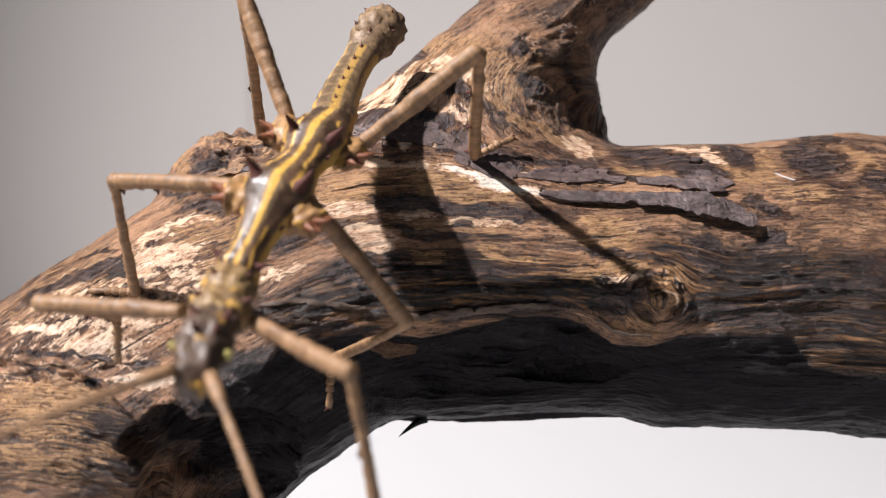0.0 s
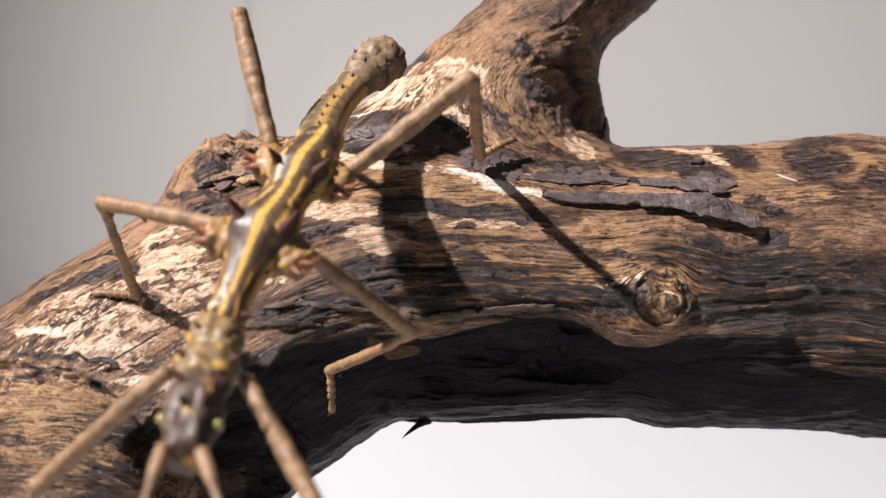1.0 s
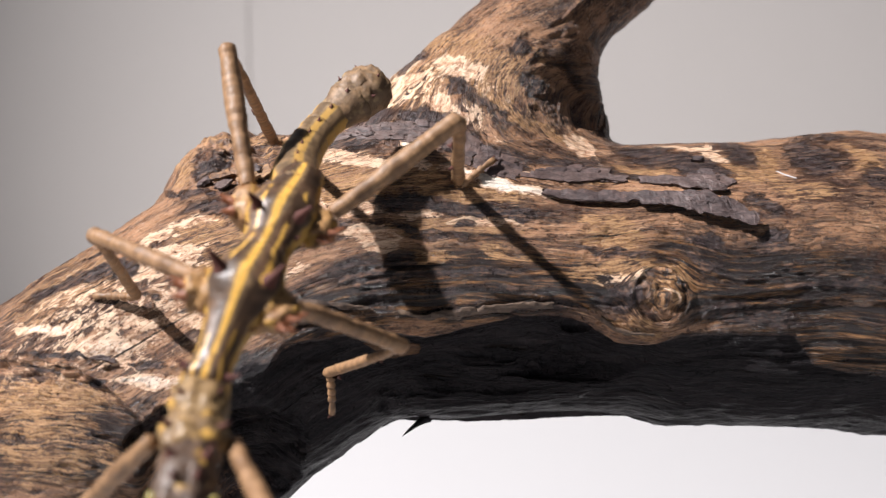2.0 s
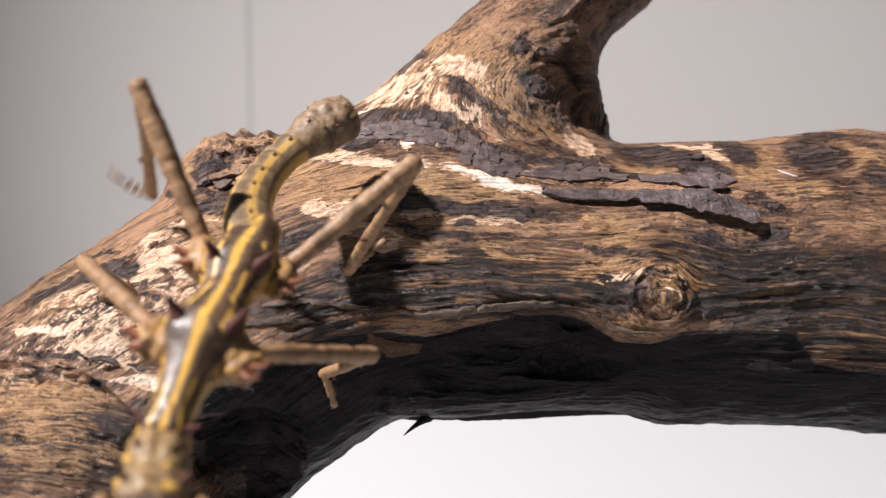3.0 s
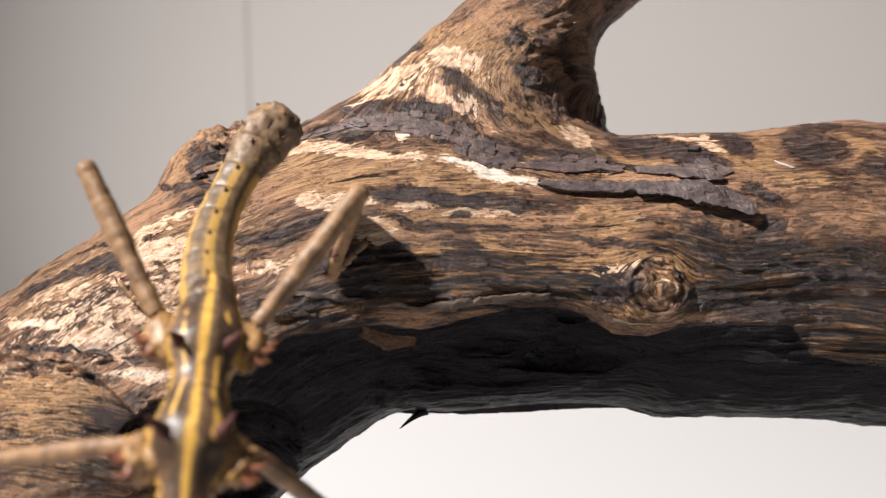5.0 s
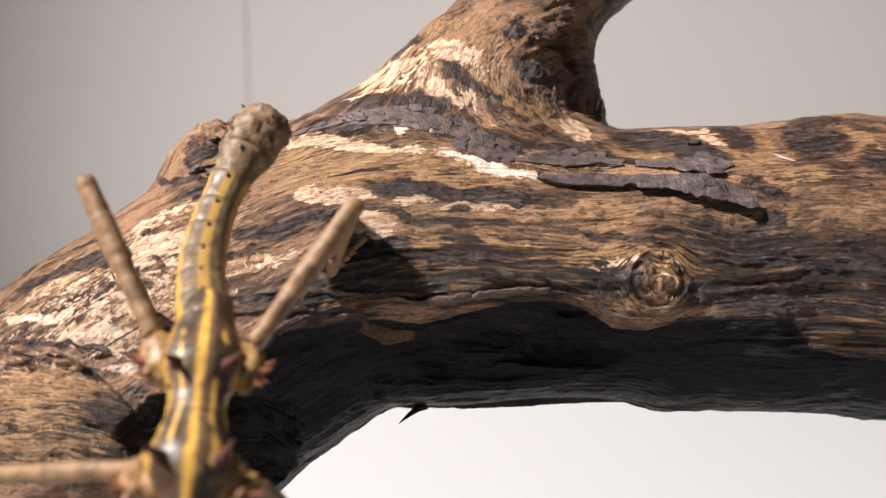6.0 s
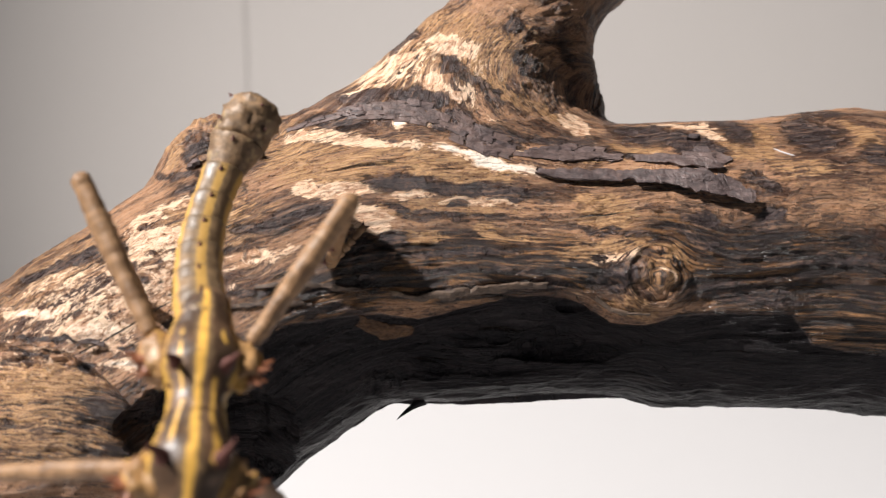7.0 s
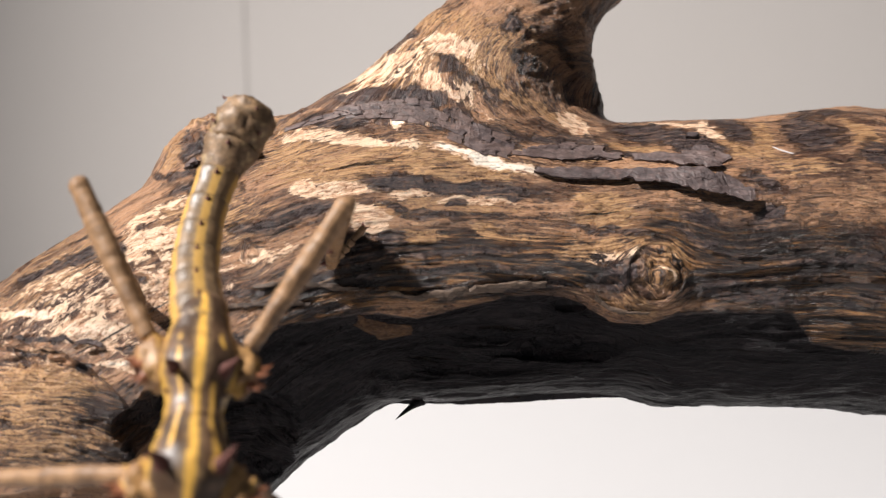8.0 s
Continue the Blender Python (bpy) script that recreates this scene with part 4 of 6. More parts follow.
def limb_part(name, size, radii, parent, seed, thorns=0, material=LEG_SKIN, around=16):
    """A slightly crooked, ribbed limb joint along x with a knob at its end."""
    n = 14
    stations = []
    for i in range(n + 1):
        t = i / n
        r = np.interp(t, (0, 0.12, 0.5, 0.9, 1.0), radii) * (1 + 0.05 * math.sin(9 * t + seed))
        stations.append((size * t, r * 0.92, r, r * 1.04, 0.00025 * math.sin(5 * t + seed)))
    last = radii[-1] * 0.45
    stations.append((size + radii[-1] * 0.55, last, last, last, stations[-1][4]))
    ob = loft(name, stations, material, parent, around, 0.00016, seed)
    for k in range(thorns):
        t = 0.35 + 0.6 * k / max(1, thorns - 1)
        r = float(np.interp(t, (0, 0.12, 0.5, 0.9, 1.0), radii))
        spine(TINY, ob, (size * t, 0.0003 * (-1) ** k, -r * 0.9), (0.3, 0.2 * (-1) ** k, -1), 0.9 + 0.5 * t)
    return ob


def foot(parent, seed):
    """Five short joints that end in a soft pad and two claws."""
    stations = []
    for k in range(5):
        a, size = 0.0015 * k, 0.0015 if k < 4 else 0.0034
        for t, r in ((0.0, 0.00050), (0.3, 0.00072), (0.8, 0.00086), (1.0, 0.00058)):
            if k == 4:
                r *= 0.85
            stations.append((a + size * t * 0.98, r, r * 0.8, r * (1.15 if k < 4 else 0.8), 0.0004 * math.sin((a + size * t) * 380)))
    ob = loft("tarsus", stations, LEG_SKIN, parent, 12, 0.00005, seed)
    for side in (-1, 1):
        claw = new("claw", CLAW)
        claw.parent = ob
        claw.matrix_basis = pose(0.0092, side * 0.0003, 0.0, 0, 105, side * 28)
    return ob


CLAW = spine_mesh(0.0014, 0.00024, 0.45)
LEGS = {
    "hind_right": (0.0271, 0.0378, (0.0014, 0.0016, 0.00185, 0.0018, 0.0018), (0.0013, 0.0011, 0.00115, 0.0012, 0.0011), 4),
    "hind_left": (0.0262, 0.0330, (0.0014, 0.0016, 0.00185, 0.0018, 0.0018), (0.0013, 0.0011, 0.00115, 0.0012, 0.0011), 4),
    "mid_right": (0.0282, 0.0235, (0.0012, 0.0014, 0.0015, 0.0015, 0.0015), (0.0011, 0.0009, 0.00095, 0.00115, 0.0010), 5),
    "mid_left": (0.0253, 0.0262, (0.0012, 0.0014, 0.0015, 0.0015, 0.0015), (0.0011, 0.0009, 0.00095, 0.00115, 0.0010), 5),
    "front_right": (0.0270, 0.0200, (0.0012, 0.0013, 0.0015, 0.0014, 0.0014), (0.0010, 0.0009, 0.0009, 0.0010, 0.0009), 3),
    "front_left": (0.0230, 0.0200, (0.0012, 0.0013, 0.0015, 0.0014, 0.0014), (0.0010, 0.0009, 0.0009, 0.0010, 0.0009), 3),
}
legs = {}
for seed, (key, (upper, lower, thick, thin, thorns)) in enumerate(LEGS.items()):
    legs[key] = {
        "femur": limb_part("femur", upper, thick, insect, 40 + seed, thorns),
        "tibia": limb_part("tibia", lower, thin, insect, 50 + seed, 3),
        "tarsus": foot(insect, 60 + seed),
    }


# ---- bark left on the driftwood: plates, a lifted strip, ragged ledges, a splinter ----
def bark_material(name, dark, light, edge, rough, shine=0.4):
    n = Nodes(name)
    p = n.place()
    across = n.stretch(p, (500, 500, 1400))
    a, b, c = n.noise(across, 1.0, 5, 0.65, 0.6), n.noise(p, 1700, 4, 0.6), n.noise(p, 210, 3, 0.5)
    tint = n.make("ShaderNodeObjectInfo").outputs["Random"]
    colour = n.mix(n.ramp(a, 0.35, 0.7), dark, light)
    colour = n.mix(n.math("MULTIPLY", tint, 0.45), colour, edge)
    colour = n.mix(n.ramp(n.math("ADD", n.math("MULTIPLY", c, 0.7), n.math("MULTIPLY", b, 0.3)), 0.58, 0.70), colour, edge)
    cell = n.make("ShaderNodeTexVoronoi", feature="DISTANCE_TO_EDGE", Scale=360.0)
    n.tree.links.new(n.mix(0.0022, p, n.make("ShaderNodeTexNoise", Scale=500.0).outputs["Color"], "ADD"), cell.inputs["Vector"])
    crack = n.ramp(cell.outputs["Distance"], 0.0, 0.05)
    colour = n.mix(n.math("SUBTRACT", 1.0, crack), colour, tuple(c * 0.8 for c in dark))
    n.set(Base_Color=colour, Specular_IOR_Level=shine, Roughness=n.ramp(b, 0.3, 0.7, rough, rough + 0.25),
          Normal=n.bump(n.math("ADD", n.math("MULTIPLY", a, 0.8), n.math("MULTIPLY", b, 0.4)), 0.8, 0.0005))
    return n.material


BARK = bark_material("dark plated bark", (0.026, 0.018, 0.019), (0.105, 0.073, 0.069), (0.180, 0.112, 0.088), 0.46, 0.45)
RAGGED = bark_material("ragged brown bark", (0.06, 0.028, 0.015), (0.30, 0.165, 0.080), (0.50, 0.31, 0.16), 0.5)
UMBER = bark_material("brown inner bark", (0.030, 0.014, 0.008), (0.105, 0.052, 0.023), (0.160, 0.085, 0.040), 0.5, 0.2)
LIP = bark_material("torn grey brown bark", (0.030, 0.018, 0.013), (0.120, 0.078, 0.055), (0.20, 0.135, 0.090), 0.5, 0.4)
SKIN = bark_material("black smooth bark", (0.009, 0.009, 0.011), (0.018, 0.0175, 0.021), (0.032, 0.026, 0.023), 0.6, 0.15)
bpy.context.view_layer.update()
FRONT = Vector((0, 0.97, -0.24)).normalized()


def on_log(x, z):
    """The log's skin at x and about the height z, seen from the front, and its normal."""
    hit, place, normal, _ = log.ray_cast(Vector((x, 0.10, z)) - FRONT * 0.0 + Vector((0, 0, 0.24 / 0.97 * 0.09)), FRONT)
    return (place, normal) if hit else (None, None)


def bark_piece(name, path, lift, thick, seed, material, label="", steps=None, rows=6, ragged=0.35):
    """A plate laid along stations (x, z, half height) on the log's front, lifted at its ends by lift = (start, end)."""
    path = np.array(path, float)
    reach = np.concatenate([[0], np.cumsum(np.linalg.norm(np.diff(path[:, :2], axis=0), axis=1))])
    steps = steps or max(6, int(reach[-1] / 0.0007))
    top, low = [], []
    for i in range(steps + 1):
        t = i / steps
        at = [np.interp(t * reach[-1], reach, path[:, k]) for k in range(3)]
        ahead = [np.interp(min(1, t + 0.02) * reach[-1], reach, path[:, k]) - np.interp(max(0, t - 0.02) * reach[-1], reach, path[:, k]) for k in range(2)]
        size = math.hypot(*ahead) or 1
        side = (-ahead[1] / size, ahead[0] / size)
        half_up = at[2] * (1 + ragged * float(lattice(np.array([[t * reach[-1] * 700, seed * 3.1, 0.5]]), 1)[0] + 0.5 * lattice(np.array([[t * reach[-1] * 2000, seed, 0.5]]), 2)[0]))
        half_dn = at[2] * (1 + ragged * float(lattice(np.array([[t * reach[-1] * 700, seed * 5.7, 9.5]]), 3)[0] + 0.5 * lattice(np.array([[t * reach[-1] * 2000, seed, 3.5]]), 4)[0]))
        end = 0.0004 * float(lattice(np.array([[seed, 0.3, 0.1]]), 7)[0])
        row_top, row_low = [], []
        for j in range(rows + 1):
            q = j / rows
            off = half_up * (1 - q) - half_dn * q
            jag = 0.0007 * float(lattice(np.array([[q * 5, seed * 1.7, 2.5]]), 8 if t < 0.5 else 9)[0]) * (1 if i in (0, steps) else 0)
            x, z = at[0] + side[0] * off + ahead[0] / size * (jag + end), at[1] + side[1] * off + ahead[1] / size * jag
            place, normal = on_log(x, z)
            if place is None:
                return None
            rise = lift[0] + (lift[1] - lift[0]) * t
            grow = thick * (0.85 + 0.35 * float(lattice(np.array([[x * 240, z * 500, seed]]), 5)[0]))
            rim = 0.72 if j in (0, rows) or i in (0, steps) else 1.0
            row_top.append(place + normal * (rise + grow * rim))
            row_low.append(place + normal * (rise - (0.0006 if rise < 0.0004 else 0.0)))
        top.append(row_top)
        low.append(row_low)
    w = rows + 1
    verts = [v for r in top for v in r] + [v for r in low for v in r]
    m = (steps + 1) * w
    faces = []
    for i in range(steps):
        for j in range(rows):
            a = i * w + j
            faces.append((a, a + w, a + w + 1, a + 1))
            faces.append((m + a, m + a + 1, m + a + w + 1, m + a + w))
    for i in range(steps):
        for j in (0, rows):
            a = i * w + j
            faces.append((a, m + a, m + a + w, a + w) if j == 0 else (a, a + w, m + a + w, m + a))
    for j in range(rows):
        for i in (0, steps):
            a = i * w + j
            faces.append((a, a + 1, m + a + 1, m + a) if i == 0 else (a, m + a, m + a + 1, a + 1))
    ob = mesh_object(name, verts, faces, material, False)
    ob.parent = log
    return tagged(ob, label)


bark_piece("bark_strip", [(0.0194, 0.0984, 0.0005), (0.0257, 0.0976, 0.0011), (0.0371, 0.0971, 0.0011), (0.0460, 0.0964, 0.0015), (0.0526, 0.0952, 0.0020), (0.0579, 0.0935, 0.0019), (0.0617, 0.0917, 0.0010)],
           (0.0003, 0.0024), 0.0006, 1, BARK, "long strip of dark bark lifting off the wood", rows=8, ragged=0.2)
bark_piece("bark_strip", [(0.0174, 0.1026, 0.0007), (0.0250, 0.1020, 0.0012), (0.0334, 0.1024, 0.0008), (0.0366, 0.1013, 0.0003)], (0, 0.0004), 0.0004, 2, BARK)
bark_piece("bark_strip", [(0.0403, 0.1019, 0.0007), (0.0482, 0.1013, 0.0012), (0.0535, 0.1001, 0.0014), (0.0572, 0.0991, 0.0007)], (0, 0.0008), 0.0005, 3, BARK)
bark_piece("bark_ledge", [(-0.0090, 0.0733, 0.0003), (-0.0037, 0.0724, 0.0005), (0.0029, 0.0732, 0.0007), (0.0095, 0.0743, 0.0006), (0.0161, 0.0750, 0.0005), (0.0210, 0.0750, 0.0003)],
           (0.0003, 0.0004), 0.0005, 4, LIP, "thin ragged lip of brown bark over a hollow", rows=5, ragged=0.7)
bark_piece("bark_ledge", [(0.0304, 0.0725, 0.0003), (0.0333, 0.0702, 0.0003), (0.0360, 0.0695, 0.0003), (0.0404, 0.0694, 0.0002)], (0.0002, 0.0005), 0.0004, 5, LIP, rows=4, ragged=0.5)
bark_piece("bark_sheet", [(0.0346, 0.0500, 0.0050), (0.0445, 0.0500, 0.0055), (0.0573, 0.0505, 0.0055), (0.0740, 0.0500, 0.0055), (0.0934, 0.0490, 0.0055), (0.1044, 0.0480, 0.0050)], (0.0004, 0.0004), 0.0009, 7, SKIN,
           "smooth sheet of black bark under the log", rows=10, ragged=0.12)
bark_piece("bark_flake", [(-0.0156, 0.0677, 0.0011), (-0.0108, 0.0653, 0.0016), (-0.0051, 0.0657, 0.0009)], (0, 0), 0.0002, 9, UMBER)

# flaky edges above the lower lobe and at the broken stub
LAYERS = [((-0.0667, 0.0638, 0.0004), (-0.0640, 0.0636, 0.0008), (-0.0618, 0.0630, 0.0004)), ((-0.0341, 0.0741, 0.0003), (-0.0279, 0.0751, 0.0006), (-0.0217, 0.0745, 0.0007), (-0.0143, 0.0738, 0.0004)),
          ((-0.0400, 0.0702, 0.0004), (-0.0310, 0.0714, 0.0007), (-0.0240, 0.0710, 0.0004))]
for k, path in enumerate(LAYERS):
    path = [(x, z, half * 0.8) for x, z, half in path]
    bark_piece("bark_ledge", path, (0.0001, 0.0003), 0.00025, 60 + k, BARK if k == 0 else LIP, rows=7, ragged=0.7)
for k, (x, z, size) in enumerate(((-0.0530, 0.1004, 0.0040), (-0.0502, 0.1018, 0.0052), (-0.0460, 0.1028, 0.0050), (-0.0425, 0.1024, 0.0046), (-0.0390, 0.1018, 0.0034), (-0.0430, 0.1006, 0.0050), (-0.0480, 0.0994, 0.0046))):
    bark_piece("bark_flake", [(x, z, 0.0006), (x + size * 0.5, z + 0.0003, 0.0011), (x + size, z, 0.0005)], (0, 0.0009), 0.0009, 75 + k, RAGGED if k % 3 else BARK, steps=7, rows=4, ragged=0.5)

# thin cracked plates of a band that runs over the limb's foot and down beside it
BAND = np.array([(-0.0323, 0.1079, 0.0005), (-0.0257, 0.1098, 0.0011), (-0.0183, 0.1115, 0.0016), (-0.0111, 0.1120, 0.0021), (-0.0040, 0.1116, 0.0029), (0.0030, 0.1088, 0.0035), (0.0087, 0.1055, 0.0033), (0.0139, 0.1035, 0.0024), (0.0161, 0.1025, 0.0014)])
rng = random.Random(7)
for row in range(4):
    x = -0.0323 + 0.0008 * row
    while x < 0.0155:
        size = rng.uniform(0.0020, 0.0050)
        middle = x + size / 2
        at, half, slope = np.interp(middle, BAND[:, 0], BAND[:, 1]), np.interp(middle, BAND[:, 0], BAND[:, 2]), np.interp(middle + 0.002, BAND[:, 0], BAND[:, 1]) - np.interp(middle - 0.002, BAND[:, 0], BAND[:, 1])
        slope = slope / 0.004
        z = at + half * (0.75 - row * 0.5) + rng.uniform(-0.0002, 0.0002)
        tall = max(0.0005, half * 0.29)
        if rng.random() < (0.97 if row in (1, 2) else 0.8) and (half > 0.0014 or row in (1, 2)):
            bark_piece("bark_flake", [(x, z - slope * size / 2, tall), (middle, z, tall), (x + size, z + slope * size / 2, tall * 0.95)], (0, rng.uniform(0, 0.00015)), rng.uniform(0.00010, 0.00028), 20 + rng.random() * 50, BARK, steps=9, rows=5, ragged=0.16)
        x += size + rng.uniform(-0.0002, 0.0002)
for x0, z0, x1, z1, count in ((0.0180, 0.1042, 0.0340, 0.1028, 9), (0.0490, 0.1030, 0.0575, 0.1015, 6)):
    for k in range(count):
        t = (k + rng.uniform(0.1, 0.9)) / count
        x, z, size = x0 + (x1 - x0) * t, z0 + (z1 - z0) * t + rng.uniform(-0.0012, 0.0012), rng.uniform(0.0026, 0.0052)
        bark_piece("bark_flake", [(x, z, 0.0007), (x + size * 0.5, z, 0.0009), (x + size, z, 0.0006)], (0, rng.uniform(0, 0.0004)), 0.0003, 90 + rng.random() * 50, BARK, steps=8, rows=5, ragged=0.5)

bark_piece("bark_flake", [(0.0520, 0.1066, 0.0004), (0.0530, 0.1067, 0.0006), (0.0542, 0.1066, 0.0003)], (0.0002, 0.0003), 0.0008, 173, BARK, steps=6, rows=4, ragged=0.4)

PALE = paint_material("pale scratch", (0.44, 0.42, 0.41), 0.6, 0.1)
bark_piece("fibre", [(0.0690, 0.1040, 0.00012), (0.0705, 0.1030, 0.00018), (0.0722, 0.1022, 0.0001)], (0, 0), 0.0002, 171, PALE, "thin pale fibre stuck to the wood", rows=3)

SPLINTER = spine_mesh(0.0072, 0.0013, 0.3)
SPLINTER.materials[0] = SKIN
splinter = new("splinter", SPLINTER)
splinter.parent = log
splinter.matrix_basis = Matrix.Translation((-0.0034, 0.2000, 0.0470)) @ Vector((-0.8, -0.2, -0.42)).to_track_quat("Z", "Y").to_matrix().to_4x4() @ Matrix.Diagonal((1, 0.6, 1, 1))



# ---- what moves: the insect walks over the log towards the eye ----
def motions():
    walk(insect, [
        (0.0, pose(-0.02166, 0.17353, 0.11095, -17.7, 27.5, -107.5)),
        (0.3, pose(-0.02223, 0.17025, 0.10993, -20.0, 28.6, -106.6)),
        (0.6, pose(-0.02286, 0.16808, 0.10893, -18.4, 30.6, -107.4)),
        (0.9, pose(-0.02365, 0.16635, 0.10738, -17.0, 30.2, -106.9)),
        (1.2, pose(-0.02498, 0.16516, 0.10578, -18.7, 31.6, -107.3)),
        (1.5, pose(-0.02674, 0.16227, 0.10391, -18.0, 31.5, -106.7)),
        (1.7, pose(-0.02571, 0.15941, 0.10248, -18.8, 32.2, -104.8)),
        (2.8, pose(-0.03009, 0.15124, 0.09442, -18.5, 27.0, -101.3)),
        (3.0, pose(-0.03181, 0.14905, 0.09290, -16.3, 24.8, -97.7)),
        (3.2, pose(-0.03272, 0.14698, 0.09204, -11.7, 23.9, -93.5)),
        (3.5, pose(-0.03309, 0.14492, 0.09070, -12.5, 23.6, -91.7)),
        (3.8, pose(-0.03454, 0.14438, 0.08793, -7.4, 27.3, -90.1)),
        (4.2, pose(-0.03534, 0.14181, 0.08612, -6.0, 34.1, -86.6)),
        (4.7, pose(-0.03494, 0.13994, 0.08398, -9.0, 35.2, -85.1)),
        (5.8, pose(-0.03475, 0.13741, 0.08029, -10.5, 38.8, -84.9)),
        (6.5, pose(-0.03484, 0.13823, 0.07855, -10.3, 38.2, -84.4)),
        (7.2, pose(-0.03481, 0.13844, 0.07850, -12.2, 38.9, -83.2)),
        (8.0, pose(-0.03468, 0.13792, 0.07792, -12.9, 39.0, -83.0)),
    ])
    walk(legs["hind_right"]["femur"], [
        (0.0, pose(0.00000, -0.00733, 0.00000, -4.8, -31.6, -132.4)),
        (0.3, pose(0.00000, -0.00733, 0.00000, -3.8, -26.1, -134.6)),
        (0.6, pose(0.00000, -0.00733, 0.00000, -1.7, -26.0, -139.4)),
        (0.9, pose(0.00000, -0.00733, 0.00000, -0.3, -26.4, -142.5)),
        (1.2, pose(-0.00000, -0.00733, -0.00000, -0.1, -25.8, -143.1)),
        (1.5, pose(0.00000, -0.00733, -0.00000, 1.6, -25.1, -147.0)),
        (1.7, pose(-0.00000, -0.00733, -0.00000, 2.0, -20.6, -148.3)),
        (2.8, pose(0.00000, -0.00733, 0.00000, 5.2, -33.7, -154.0)),
        (3.0, pose(-0.00000, -0.00733, 0.00000, -9.8, -36.8, -129.5)),
        (3.2, pose(-0.00000, -0.00733, -0.00000, -9.6, -24.2, -129.6)),
        (3.5, pose(0.00000, -0.00733, 0.00000, -8.3, -17.7, -133.5)),
        (3.8, pose(-0.00000, -0.00733, -0.00000, -6.8, -25.0, -137.0)),
        (4.2, pose(0.00000, -0.00733, -0.00000, -3.9, -19.7, -145.5)),
        (4.7, pose(-0.00000, -0.00733, -0.00000, -3.4, -17.4, -147.2)),
        (5.8, pose(-0.00000, -0.00733, -0.00000, -2.7, -13.1, -150.3)),
        (6.5, pose(-0.00000, -0.00733, 0.00000, -3.0, -16.4, -149.2)),
        (7.2, pose(-0.00000, -0.00733, -0.00000, -2.9, -14.0, -149.7)),
        (8.0, pose(0.00000, -0.00733, -0.00000, -2.8, -12.9, -150.1)),
    ])
    walk(legs["hind_right"]["tibia"], [
        (0.0, pose(-0.01557, -0.02436, 0.01421, 86.7, 79.0, 152.8)),
        (0.3, pose(-0.01708, -0.02467, 0.01192, 84.3, 75.2, 150.4)),
        (0.6, pose(-0.01849, -0.02320, 0.01187, 95.1, 76.9, 161.6)),
        (0.9, pose(-0.01925, -0.02212, 0.01204, 102.8, 73.9, 169.5)),
        (1.2, pose(-0.01951, -0.02200, 0.01178, 94.1, 72.3, 160.5)),
        (1.5, pose(-0.02058, -0.02071, 0.01148, 96.0, 68.1, 162.4)),
        (1.7, pose(-0.02158, -0.02065, 0.00955, 95.8, 64.9, 162.2)),
        (2.8, pose(-0.02028, -0.01721, 0.01502, 105.3, 50.4, 172.2)),
        (3.0, pose(-0.01381, -0.02406, 0.01624, 118.0, 63.1, -172.1)),
        (3.2, pose(-0.01575, -0.02639, 0.01110, 73.2, 77.9, 139.1)),
        (3.5, pose(-0.01776, -0.02607, 0.00825, 56.1, 74.8, 121.6)),
        (3.8, pose(-0.01797, -0.02407, 0.01146, 67.2, 77.0, 133.0)),
        (4.2, pose(-0.02103, -0.02177, 0.00915, 31.6, 79.6, 96.5)),
        (4.7, pose(-0.02175, -0.02132, 0.00810, 36.9, 76.3, 101.9)),
        (5.8, pose(-0.02293, -0.02041, 0.00615, 47.1, 74.7, 112.5)),
        (6.5, pose(-0.02232, -0.02065, 0.00765, 55.8, 73.7, 121.5)),
        (7.2, pose(-0.02271, -0.02058, 0.00656, 52.1, 71.8, 117.6)),
        (8.0, pose(-0.02291, -0.02049, 0.00604, 51.9, 70.9, 117.4)),
    ])
    walk(legs["hind_right"]["tarsus"], [
        (0.0, pose(-0.02199, -0.02107, -0.02294, 14.4, 2.8, 79.9)),
        (0.3, pose(-0.02547, -0.01991, -0.02467, 14.7, 5.5, 82.9)),
        (0.6, pose(-0.02665, -0.02049, -0.02499, 16.4, 13.1, 90.6)),
        (0.9, pose(-0.02955, -0.02022, -0.02433, 16.6, 13.0, 91.4)),
        (1.2, pose(-0.03033, -0.01816, -0.02427, 20.9, 21.3, 103.3)),
        (1.5, pose(-0.03404, -0.01645, -0.02363, 21.6, 29.3, 105.0)),
        (1.7, pose(-0.03689, -0.01574, -0.02470, 29.2, 34.3, 118.2)),
        (2.8, pose(-0.04418, -0.01396, -0.01413, -94.5, -51.0, -167.0)),
        (3.0, pose(-0.03075, -0.02641, -0.01752, -138.7, -10.2, -99.3)),
        (3.2, pose(-0.02173, -0.02121, -0.02591, -141.5, 13.9, -110.5)),
        (3.5, pose(-0.02296, -0.01759, -0.02827, -143.0, -3.8, -115.1)),
        (3.8, pose(-0.02378, -0.01784, -0.02541, -143.1, -2.6, -114.2)),
        (4.2, pose(-0.02180, -0.01496, -0.02807, -141.3, -0.1, -132.5)),
        (4.7, pose(-0.02360, -0.01258, -0.02867, -141.5, 4.0, -135.3)),
        (5.8, pose(-0.02673, -0.01121, -0.03036, -141.3, 2.4, -132.5)),
        (6.5, pose(-0.02788, -0.01158, -0.02866, -141.4, -0.2, -132.9)),
        (7.2, pose(-0.02820, -0.01009, -0.02939, -141.4, 1.1, -134.7)),
        (8.0, pose(-0.02859, -0.00952, -0.02973, -141.4, -0.1, -134.1)),
    ])
